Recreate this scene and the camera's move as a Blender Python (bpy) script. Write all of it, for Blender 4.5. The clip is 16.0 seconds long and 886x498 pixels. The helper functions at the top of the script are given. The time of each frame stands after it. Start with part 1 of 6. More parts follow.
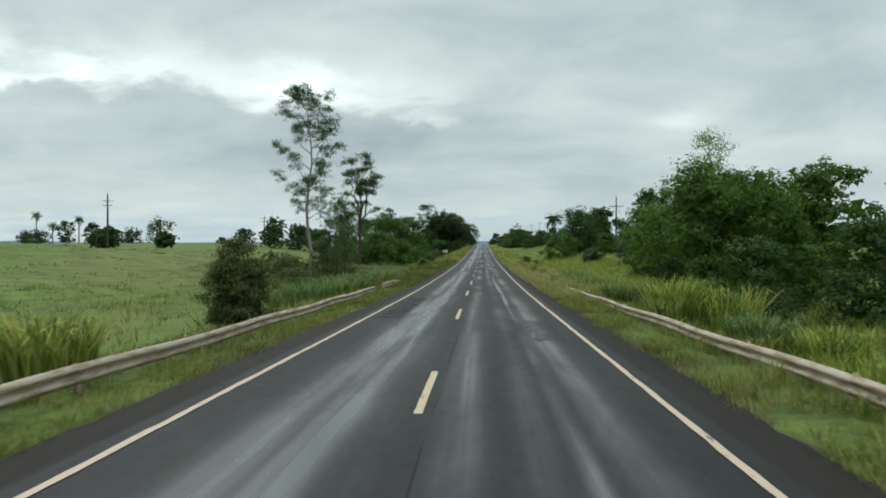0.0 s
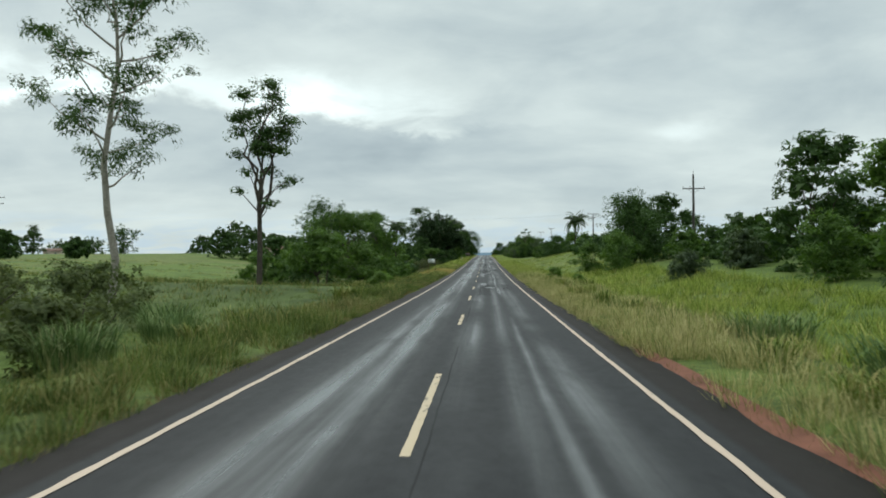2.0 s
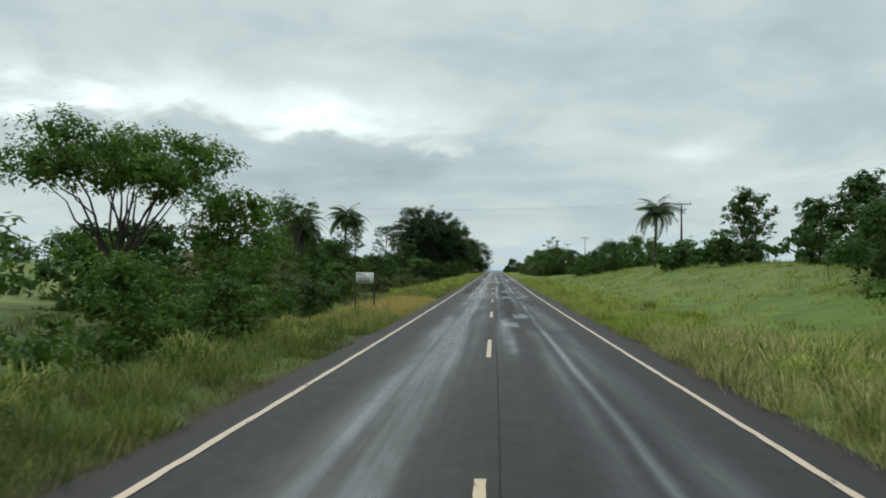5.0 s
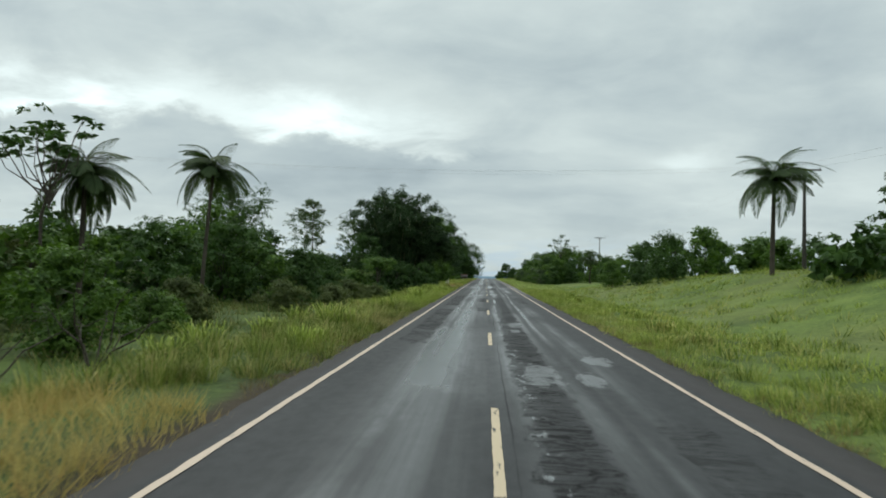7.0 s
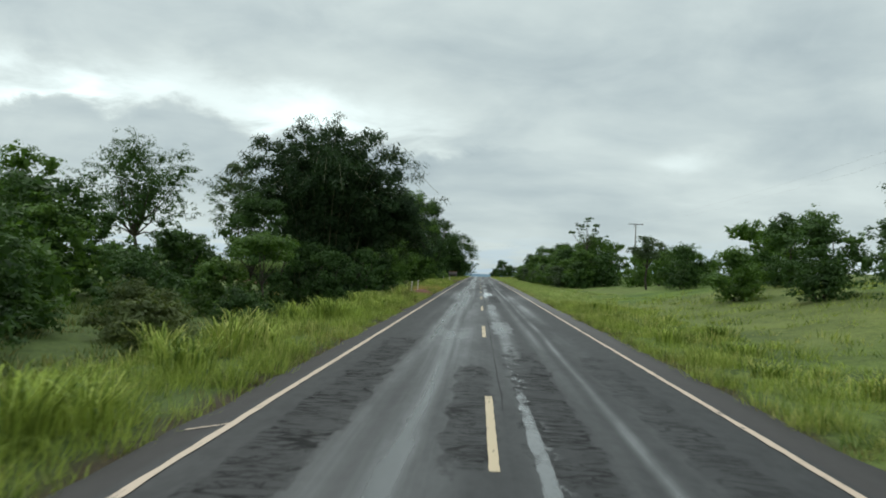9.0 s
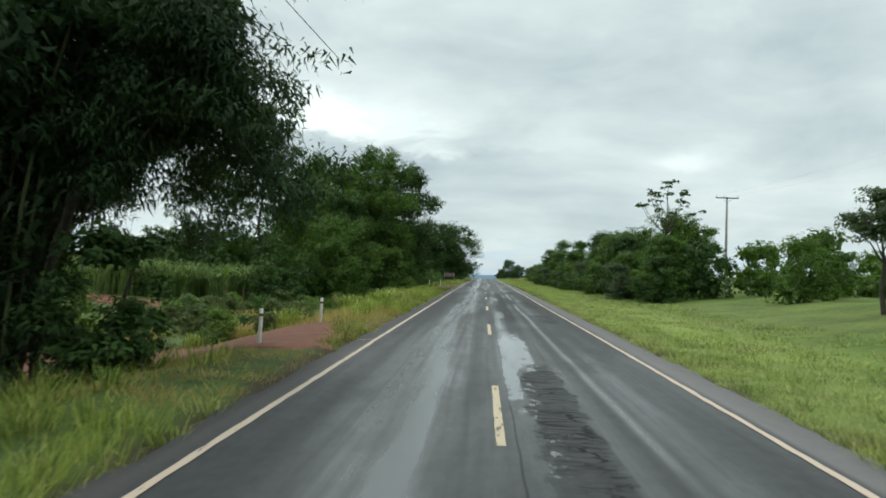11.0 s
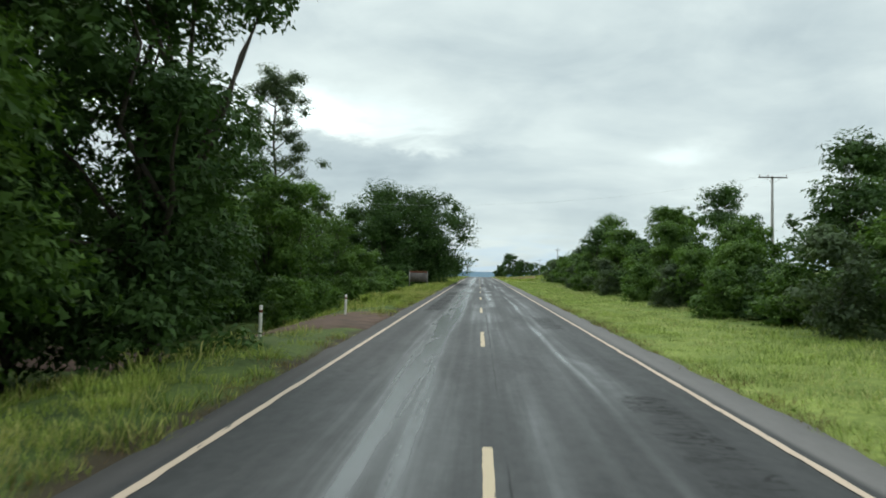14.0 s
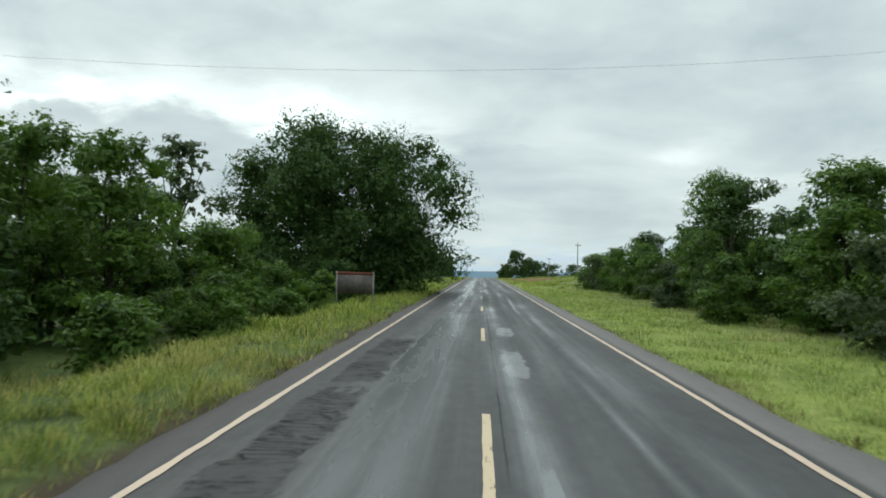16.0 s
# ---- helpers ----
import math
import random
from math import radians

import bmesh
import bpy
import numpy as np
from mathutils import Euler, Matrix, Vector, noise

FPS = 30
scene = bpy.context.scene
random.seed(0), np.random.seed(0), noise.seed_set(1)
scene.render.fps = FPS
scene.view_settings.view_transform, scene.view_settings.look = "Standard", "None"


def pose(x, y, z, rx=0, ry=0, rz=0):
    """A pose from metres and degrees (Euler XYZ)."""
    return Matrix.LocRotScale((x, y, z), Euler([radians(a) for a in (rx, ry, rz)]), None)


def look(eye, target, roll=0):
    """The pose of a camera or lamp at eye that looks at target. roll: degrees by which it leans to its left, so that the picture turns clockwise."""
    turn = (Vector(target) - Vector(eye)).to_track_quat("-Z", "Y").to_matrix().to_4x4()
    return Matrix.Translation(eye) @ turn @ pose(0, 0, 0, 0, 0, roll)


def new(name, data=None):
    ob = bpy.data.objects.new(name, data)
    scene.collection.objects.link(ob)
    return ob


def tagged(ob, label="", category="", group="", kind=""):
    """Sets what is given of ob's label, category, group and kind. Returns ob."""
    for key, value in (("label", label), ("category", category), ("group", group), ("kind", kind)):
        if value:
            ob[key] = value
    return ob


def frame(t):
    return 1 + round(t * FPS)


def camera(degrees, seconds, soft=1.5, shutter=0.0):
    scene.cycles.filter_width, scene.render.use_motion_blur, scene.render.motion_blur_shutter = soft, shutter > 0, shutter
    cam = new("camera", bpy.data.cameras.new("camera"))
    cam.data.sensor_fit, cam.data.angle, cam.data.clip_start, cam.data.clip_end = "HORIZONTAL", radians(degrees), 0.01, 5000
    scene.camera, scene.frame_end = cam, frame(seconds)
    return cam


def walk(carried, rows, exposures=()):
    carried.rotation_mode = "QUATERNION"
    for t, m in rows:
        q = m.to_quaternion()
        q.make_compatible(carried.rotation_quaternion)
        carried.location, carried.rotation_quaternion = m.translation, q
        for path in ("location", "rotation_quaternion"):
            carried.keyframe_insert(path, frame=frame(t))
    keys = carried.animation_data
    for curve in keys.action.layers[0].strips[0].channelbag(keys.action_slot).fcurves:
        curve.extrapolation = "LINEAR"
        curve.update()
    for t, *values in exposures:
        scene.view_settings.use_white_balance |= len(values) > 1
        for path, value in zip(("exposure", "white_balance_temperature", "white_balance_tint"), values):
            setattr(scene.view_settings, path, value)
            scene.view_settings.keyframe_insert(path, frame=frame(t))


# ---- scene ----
cam = camera(66.0, 16.0, soft=1.8, shutter=0.1)
PATH = [  # seconds, x, y, z, tilt, roll, yaw
    (0.0, 0.7, 0.0, 2.09, 90.0, 0.0, 3.3),
    (0.5, 0.72, 11.15, 1.94, 90.41, -0.03, 3.3),
    (1.0, 0.72, 21.12, 1.82, 90.56, 0.15, 3.37),
    (1.5, 0.72, 32.82, 1.69, 90.7, 0.24, 3.39),
    (2.0, 0.72, 43.36, 1.6, 90.98, 0.23, 3.51),
    (2.5, 0.66, 52.42, 1.54, 91.28, 0.35, 3.81),
    (3.0, 0.5, 63.48, 1.5, 91.36, 0.16, 4.29),
    (3.5, 0.3, 73.27, 1.49, 91.82, -0.78, 4.45),
    (4.0, 0.19, 84.74, 1.5, 92.02, -0.66, 4.35),
    (6.5, -0.33, 135.74, 1.88, 92.94, -1.28, 3.82),
    (7.0, -0.36, 145.56, 2.01, 92.87, -1.7, 3.55),
    (7.5, -0.39, 156.13, 2.16, 92.82, -2.09, 3.37),
    (8.0, -0.39, 166.42, 2.31, 92.66, -2.25, 3.32),
    (8.5, -0.39, 178.03, 2.49, 92.6, -2.61, 3.17),
    (9.0, -0.41, 189.25, 2.67, 92.63, -2.53, 3.0),
    (11.5, -0.46, 241.43, 3.53, 92.76, -2.15, 3.39),
    (12.0, -0.47, 251.29, 3.7, 92.79, -2.28, 3.4),
    (12.5, -0.47, 261.6, 3.88, 92.7, -2.05, 3.35),
    (13.0, -0.39, 272.07, 4.06, 92.62, -1.94, 3.31),
    (13.5, -0.35, 283.17, 4.24, 92.58, -1.72, 3.16),
    (14.0, -0.3, 293.18, 4.4, 92.51, -1.27, 3.03),
    (14.5, -0.27, 302.85, 4.55, 92.62, -1.18, 3.05),
    (15.0, -0.24, 313.01, 4.7, 92.7, -1.08, 2.96),
    (15.5, -0.26, 323.6, 4.87, 92.63, -1.3, 3.07),
    (16.0, -0.3, 334.95, 5.03, 92.45, -1.56, 3.11),
]
walk(cam, [(t, pose(x, y, z, tilt, roll, yaw)) for t, x, y, z, tilt, roll, yaw in PATH],
     exposures=((0, 0.0, 6500, 7), (2.5, 0.1, 6500, 7), (4, 0.03, 6500, 7), (7, 0.0, 6500, 7), (9.2, 0.02, 6500, 7), (11.5, 0.26, 6500, 7), (12, 0.1, 6500, 7), (12.5, 0.18, 6500, 7), (13, 0.2, 6500, 7), (14.3, 0.28, 6500, 7), (15, 0.28, 6500, 7), (16, 0.2, 6500, 7)))


# ---- node helpers ----
class Nodes:
    """Short-hand for node trees."""

    def __init__(self, tree):
        self.t = tree

    def add(self, kind, **values):
        n = self.t.nodes.new("ShaderNode" + kind)
        for k, v in values.items():
            n.inputs[k.replace("_", " ")].default_value = v
        return n

    def link(self, a, b):
        self.t.links.new(a, b)
        return b

    def put(self, socket, v):
        if isinstance(v, (int, float)):
            socket.default_value = v
        elif isinstance(v, (tuple, list)):
            socket.default_value = (*v, 1) if len(socket.default_value) == 4 and len(v) == 3 else v
        else:
            self.link(v, socket)

    def math(self, op, a, b=0.0, c=0.0, clamp=False):
        n = self.t.nodes.new("ShaderNodeMath")
        n.operation, n.use_clamp = op, clamp
        for s, v in zip(n.inputs, (a, b, c)):
            self.put(s, v)
        return n.outputs[0]

    def mix(self, f, a, b, blend="MIX"):
        n = self.t.nodes.new("ShaderNodeMix")
        n.data_type, n.blend_type, n.clamp_factor = "RGBA", blend, True
        self.put(n.inputs[0], f)
        self.put(n.inputs[6], a)
        self.put(n.inputs[7], b)
        return n.outputs[2]

    def noise(self, vec, scale, detail=4.0, rough=0.55, distort=0.0):
        n = self.add("TexNoise", Scale=scale, Detail=detail, Roughness=rough, Distortion=distort)
        if vec is not None:
            self.link(vec, n.inputs["Vector"])
        return n.outputs[0]

    def scaled(self, vec, s, loc=(0, 0, 0)):
        n = self.t.nodes.new("ShaderNodeMapping")
        n.inputs["Scale"].default_value, n.inputs["Location"].default_value = s, loc
        self.link(vec, n.inputs[0])
        return n.outputs[0]

    def step(self, v, a, b):
        n = self.t.nodes.new("ShaderNodeMapRange")
        n.interpolation_type, n.clamp = "SMOOTHSTEP", True
        self.put(n.inputs[0], v)
        n.inputs[1].default_value, n.inputs[2].default_value = a, b
        return n.outputs[0]

    def bell(self, v, centre, width):
        d = self.math("DIVIDE", self.math("SUBTRACT", v, centre), width)
        return self.math("EXPONENT", self.math("MULTIPLY", self.math("MULTIPLY", d, d), -1.0))

    def bump(self, height, strength, distance):
        n = self.add("Bump", Strength=strength, Distance=distance)
        self.link(height, n.inputs["Height"])
        return n.outputs[0]


# ---- world: broken overcast over a clear-sky base ----
SUN_AZ, SUN_EL = radians(-35), radians(48)
world = bpy.data.worlds.new("world")
scene.world = world
world.use_nodes = True
W = Nodes(world.node_tree)
bg = world.node_tree.nodes["Background"]
sky = W.t.nodes.new("ShaderNodeTexSky")
sky.sky_type, sky.sun_disc, sky.sun_elevation, sky.sun_rotation = "NISHITA", False, SUN_EL, SUN_AZ
clear = W.mix(1.0, sky.outputs[0], (0.1, 0.1, 0.1), "MULTIPLY")
way = W.t.nodes.new("ShaderNodeTexCoord").outputs["Generated"]
sep = W.t.nodes.new("ShaderNodeSeparateXYZ")
W.link(way, sep.inputs[0])
wx, wy, wz = sep.outputs
up = W.math("MAXIMUM", wz, 0.0)
flat = W.math("ADD", up, 0.16)
comb = W.t.nodes.new("ShaderNodeCombineXYZ")
W.link(W.math("DIVIDE", wx, flat), comb.inputs[0])
W.link(W.math("DIVIDE", wy, flat), comb.inputs[1])
plane = comb.outputs[0]
n1 = W.noise(W.scaled(plane, (0.75, 1.0, 1), (3.1, 1.7, 0)), 1.15, 6, 0.5, 0.25)
n2 = W.noise(W.scaled(plane, (1.0, 1.3, 1), (7.4, 2.2, 0)), 3.2, 5, 0.55, 0.4)
dens = W.math("ADD", W.math("MULTIPLY", n1, 0.75), W.math("MULTIPLY", n2, 0.25))
# the bright break in the clouds ahead to the left, with a grey bank under it
side = W.math("DIVIDE", wx, W.math("MAXIMUM", wy, 0.05))
ahead = W.step(wy, 0.0, 0.3)
rim = W.t.nodes.new("ShaderNodeCombineXYZ")
W.link(W.math("MULTIPLY", side, 7.0), rim.inputs[0])
W.link(W.math("MULTIPLY", wz, 16.0), rim.inputs[1])
puff = W.math("SUBTRACT", W.noise(rim.outputs[0], 1.0, 6, 0.58, 0.3), 0.5)
edge = W.math("ADD", 0.196, W.math("ADD", W.math("MULTIPLY", puff, 0.10), W.math("SUBTRACT", W.math("MULTIPLY", W.bell(side, -0.46, 0.07), 0.035), W.math("MULTIPLY", W.bell(side, -0.085, 0.07), 0.02))))
over = W.math("SUBTRACT", wz, edge)
reach = W.math("MULTIPLY", ahead, W.step(side, 0.06, -0.22))
brk = W.math("MULTIPLY", W.math("MULTIPLY", W.step(over, -0.004, 0.012), W.step(over, 0.085, 0.02)), reach)
lobes = W.math("MAXIMUM", W.bell(side, -0.66, 0.15), W.math("MAXIMUM", W.bell(side, -0.27, 0.12), W.bell(side, -0.085, 0.06)))
brk = W.math("MULTIPLY", brk, W.math("MULTIPLY", W.math("ADD", 0.30, W.math("MULTIPLY", lobes, 0.8)), W.step(n2, 0.22, 0.58)))
spot = W.math("MULTIPLY", W.math("MULTIPLY", W.bell(W.math("ADD", side, W.math("MULTIPLY", puff, 0.06)), 0.29, 0.045), W.bell(W.math("ADD", wz, W.math("MULTIPLY", puff, 0.05)), 0.176, 0.014)), ahead)
bank = W.math("MULTIPLY", W.math("MULTIPLY", W.step(over, 0.006, -0.012), W.step(wz, 0.05, 0.13)), W.math("MULTIPLY", ahead, W.step(side, 0.30, -0.20)))
bank2 = W.math("MULTIPLY", W.bell(W.math("ADD", wz, W.math("MULTIPLY", puff, 0.1)), 0.31, 0.05), ahead)
soft_puff = W.noise(W.scaled(rim.outputs[0], (0.55, 0.62, 1), (2.3, 0.4, 0)), 1.0, 6, 0.56, 0.5)
lum = W.math("ADD", 0.425, W.math("MULTIPLY", dens, 0.50))
lum = W.math("ADD", lum, W.math("MULTIPLY", W.math("MULTIPLY", W.math("SUBTRACT", soft_puff, 0.5), ahead), 0.34))
lum = W.math("ADD", lum, W.math("MULTIPLY", W.math("ADD", brk, W.math("MULTIPLY", spot, 0.5)), 0.42))
lum = W.math("ADD", lum, W.math("MULTIPLY", W.math("MULTIPLY", W.step(side, -0.05, -0.6), ahead), 0.08))
lum = W.math("SUBTRACT", lum, W.math("MULTIPLY", bank, 0.14))
lum = W.math("SUBTRACT", lum, W.math("MULTIPLY", bank2, 0.07))
lum = W.math("MULTIPLY", lum, W.math("ADD", 1.0, W.math("MULTIPLY", W.step(wz, 0.42, 0.95), 1.0)))
tint = W.mix(W.step(lum, 0.40, 0.78), (0.80, 0.965, 1.045), (0.885, 1.0, 1.0))
tone = W.t.nodes.new("ShaderNodeVectorMath")
tone.operation = "SCALE"
W.link(tint, tone.inputs[0])
W.link(lum, tone.inputs[3])
thin = W.math("MULTIPLY", W.step(wz, 0.085, 0.02), W.step(n2, 0.36, 0.62))
low = W.mix(W.math("MULTIPLY", thin, 0.75), tone.outputs[0], (0.46, 0.60, 0.72))
cover = W.math("ADD", 0.92, W.math("MULTIPLY", dens, 0.08))
W.link(W.mix(cover, clear, low), bg.inputs[0])
bg.inputs[1].default_value = 1.0

sun = new("sun", bpy.data.lights.new("sun", "SUN"))
sun.data.energy, sun.data.angle, sun.data.color = 0.9, radians(25), (1.0, 0.97, 0.92)
sun.matrix_world = look((0, 0, 50), Vector((0, 0, 50)) - Vector((math.sin(SUN_AZ) * math.cos(SUN_EL), math.cos(SUN_AZ) * math.cos(SUN_EL), math.sin(SUN_EL))))


# ---- materials ----
def material(name, rough=0.8, spec=0.5):
    m = bpy.data.materials.new(name)
    m.use_nodes = True
    k = Nodes(m.node_tree)
    b = m.node_tree.nodes["Principled BSDF"]
    b.inputs["Roughness"].default_value = rough
    b.inputs["Specular IOR Level"].default_value = spec
    return m, k, b, k.t.nodes.new("ShaderNodeTexCoord").outputs["Object"]


def plain(name, a, b_, scale=6.0, rough=0.7, spec=0.5, bump=0.0, metal=0.0, detail=5.0):
    """A two-tone surface with grain and slow stains."""
    m, k, b, co = material(name, rough, spec)
    fine, slow = k.noise(co, scale, detail, 0.6), k.noise(co, scale * 0.13, 3)
    k.link(k.mix(k.step(k.math("ADD", k.math("MULTIPLY", fine, 0.6), k.math("MULTIPLY", slow, 0.4)), 0.35, 0.65), a, b_), b.inputs["Base Color"])
    k.link(k.math("ADD", rough - 0.12, k.math("MULTIPLY", fine, 0.24)), b.inputs["Roughness"])
    b.inputs["Metallic"].default_value = metal
    if bump:
        k.link(k.bump(fine, 0.6, bump), b.inputs["Normal"])
    return m


def leaf_material(name, dark, light, gloss=0.45, glow=0.34):
    """Leaves: each one its own tone, thin enough to pass some light."""
    m, k, b, co = material(name, gloss + 0.15, 0.20)
    rnd = k.t.nodes.new("ShaderNodeNewGeometry").outputs["Random Per Island"]
    slow = k.noise(co, 0.55, 3)
    f = k.math("ADD", k.math("MULTIPLY", rnd, 0.24), k.math("MULTIPLY", slow, 0.89))
    col = k.mix(k.step(f, 0.2, 0.95), dark, light)
    k.link(col, b.inputs["Base Color"])
    tr = k.add("BsdfTranslucent")
    k.link(k.mix(1.0, col, (1.15, 1.25, 0.6), "MULTIPLY"), tr.inputs[0])
    mx = k.add("MixShader", Fac=glow)
    k.link(b.outputs[0], mx.inputs[1])
    k.link(tr.outputs[0], mx.inputs[2])
    k.link(mx.outputs[0], k.t.nodes["Material Output"].inputs[0])
    return m


def grass_material(name, dark, light, dry, dry_share=0.3):
    m, k, b, co = material(name, 0.7, 0.10)
    geo = k.t.nodes.new("ShaderNodeNewGeometry")
    rnd, pos = geo.outputs["Random Per Island"], geo.outputs["Position"]
    slow, mid = k.noise(pos, 0.09, 3), k.noise(pos, 1.1, 3)
    green = k.mix(k.step(k.math("ADD", k.math("MULTIPLY", rnd, 0.35), k.math("MULTIPLY", mid, 0.9)), 0.36, 0.80), dark, light)
    straw = k.math("ADD", k.math("MULTIPLY", slow, 0.45), k.math("MULTIPLY", k.noise(k.scaled(pos, (1, 1, 1), (4, 9, 0)), 0.5, 3), 0.40))
    f = k.step(k.math("ADD", straw, k.math("MULTIPLY", rnd, 0.35)), 0.75 - dry_share * 0.5, 0.98 - dry_share * 0.4)
    col = k.mix(f, green, dry)
    k.link(col, b.inputs["Base Color"])
    tr = k.add("BsdfTranslucent")
    k.link(col, tr.inputs[0])
    mx = k.add("MixShader", Fac=0.30)
    k.link(b.outputs[0], mx.inputs[1])
    k.link(tr.outputs[0], mx.inputs[2])
    k.link(mx.outputs[0], k.t.nodes["Material Output"].inputs[0])
    return m


M_leaf = leaf_material("leaf", (0.030, 0.068, 0.015), (0.136, 0.232, 0.044))
M_leaf_dark = leaf_material("leaf_dark", (0.021, 0.048, 0.015), (0.076, 0.140, 0.034), 0.5, 0.25)
M_leaf_bamboo = leaf_material("leaf_bamboo", (0.013, 0.030, 0.013), (0.050, 0.092, 0.032), 0.5, 0.2)
M_leaf_bright = leaf_material("leaf_bright", (0.060, 0.115, 0.022), (0.20, 0.31, 0.06))
M_leaf_grey = leaf_material("leaf_greyish", (0.042, 0.066, 0.036), (0.120, 0.165, 0.082))
M_frond = leaf_material("frond", (0.035, 0.060, 0.028), (0.095, 0.140, 0.055))
M_scrub = leaf_material("scrub", (0.056, 0.080, 0.030), (0.155, 0.180, 0.070), 0.6, 0.3)
M_bark_pale = plain("bark_pale", (0.36, 0.33, 0.29), (0.20, 0.18, 0.15), 9, 0.8, 0.3, 0.01)
M_bark = plain("bark", (0.085, 0.070, 0.055), (0.045, 0.038, 0.030), 14, 0.85, 0.3, 0.015)
M_culm = plain("culm", (0.12, 0.13, 0.05), (0.06, 0.07, 0.03), 8, 0.5, 0.5)
M_grass = grass_material("grass_blades", (0.055, 0.094, 0.020), (0.230, 0.295, 0.058), (0.40, 0.34, 0.14), 0.42)
M_grass_rank = grass_material("rank_blades", (0.036, 0.066, 0.016), (0.150, 0.205, 0.044), (0.30, 0.26, 0.11), 0.38)
M_grass_lush = grass_material("lush_blades", (0.070, 0.118, 0.020), (0.370, 0.455, 0.088), (0.50, 0.45, 0.17), 0.30)
M_grass_cut = grass_material("cut_blades", (0.110, 0.172, 0.042), (0.410, 0.510, 0.140), (0.56, 0.52, 0.26), 0.32)
M_grass_straw = grass_material("straw_tipped_blades", (0.080, 0.120, 0.030), (0.290, 0.345, 0.080), (0.50, 0.44, 0.21), 0.62)
M_cane = grass_material("cane_blades", (0.070, 0.125, 0.036), (0.260, 0.360, 0.120), (0.36, 0.36, 0.18), 0.2)
M_grass_dry = grass_material("dry_blades", (0.34, 0.27, 0.085), (0.56, 0.46, 0.17), (0.42, 0.25, 0.09), 0.30)
M_grass_edge = grass_material("edge_blades", (0.070, 0.064, 0.026), (0.230, 0.200, 0.080), (0.26, 0.165, 0.075), 0.4)
M_reed = grass_material("reed_blades", (0.055, 0.105, 0.030), (0.20, 0.28, 0.10), (0.33, 0.33, 0.17), 0.2)
M_conc = plain("concrete", (0.34, 0.33, 0.31), (0.23, 0.22, 0.21), 5, 0.85, 0.3, 0.004)
M_pole_dark = plain("pole_wood", (0.075, 0.068, 0.060), (0.045, 0.040, 0.036), 9, 0.85, 0.3, 0.006)
M_arm = plain("arm_wood", (0.11, 0.10, 0.09), (0.07, 0.06, 0.055), 12, 0.8)
M_porcelain = plain("porcelain", (0.10, 0.055, 0.035), (0.14, 0.08, 0.05), 20, 0.2, 0.6)
M_cable = plain("cable", (0.48, 0.49, 0.50), (0.38, 0.39, 0.40), 3, 0.5)
M_panel = plain("sign_white", (0.74, 0.76, 0.74), (0.60, 0.63, 0.60), 7, 0.5, 0.4)
M_ink = plain("sign_ink", (0.05, 0.07, 0.07), (0.13, 0.16, 0.16), 30, 0.6)
M_post_wood = plain("post_wood", (0.105, 0.060, 0.035), (0.06, 0.036, 0.024), 18, 0.85, 0.3, 0.006)
M_post_white = plain("post_white", (0.72, 0.70, 0.66), (0.55, 0.52, 0.47), 12, 0.6)
M_board = plain("board_back", (0.150, 0.125, 0.115), (0.085, 0.075, 0.072), 4, 0.7, 0.4, 0.003)
M_rust = plain("rust", (0.22, 0.075, 0.040), (0.13, 0.05, 0.03), 9, 0.85, 0.3, 0.004)
M_wall = plain("plaster", (0.50, 0.43, 0.36), (0.40, 0.33, 0.27), 2, 0.9)
M_tile = plain("roof_tile", (0.22, 0.13, 0.10), (0.14, 0.09, 0.07), 5, 0.85)
# the blue of distant haze is put into this base colour
M_hill_haze = plain("far_hill_haze", (0.16, 0.24, 0.31), (0.20, 0.28, 0.35), 0.004, 1.0, 0.0)
M_dirt = plain("red_soil", (0.200, 0.082, 0.052), (0.125, 0.054, 0.036), 2.2, 0.9, 0.25, 0.03)
M_track = plain("packed_soil", (0.115, 0.070, 0.050), (0.062, 0.042, 0.033), 1.6, 0.9, 0.25, 0.03)


def rail_material():
    m, k, b, co = material("galvanised_rail", 0.55, 0.5)
    stain = k.noise(k.scaled(co, (1, 0.5, 4)), 2.6, 6, 0.65)
    fine = k.noise(co, 26, 4)
    col = k.mix(k.step(stain, 0.42, 0.62), (0.46, 0.40, 0.31), (0.25, 0.155, 0.095))
    k.link(k.mix(k.math("MULTIPLY", fine, 0.35), col, (0.30, 0.26, 0.20)), b.inputs["Base Color"])
    b.inputs["Metallic"].default_value = 0.15
    k.link(k.math("ADD", 0.45, k.math("MULTIPLY", stain, 0.3)), b.inputs["Roughness"])
    return m


def paint_material(name, tone, worn):
    """Road paint, thin enough in places to let the asphalt through."""
    m, k, b, co = material(name, 0.55, 0.4)
    wear = k.noise(k.scaled(co, (3, 0.6, 1)), 3.2, 7, 0.7)
    dirt = k.noise(co, 0.5, 3)
    col = k.mix(k.math("MULTIPLY", dirt, 0.45), tone, (0.42, 0.34, 0.26))
    k.link(k.mix(k.step(wear, worn, worn + 0.07), col, (0.055, 0.055, 0.055)), b.inputs["Base Color"])
    k.link(k.math("ADD", 0.35, k.math("MULTIPLY", wear, 0.4)), b.inputs["Roughness"])
    return m


M_rail = rail_material()
M_edge = paint_material("edge_paint", (0.57, 0.44, 0.34), 0.60)
M_dash = paint_material("dash_paint", (0.56, 0.445, 0.29), 0.57)


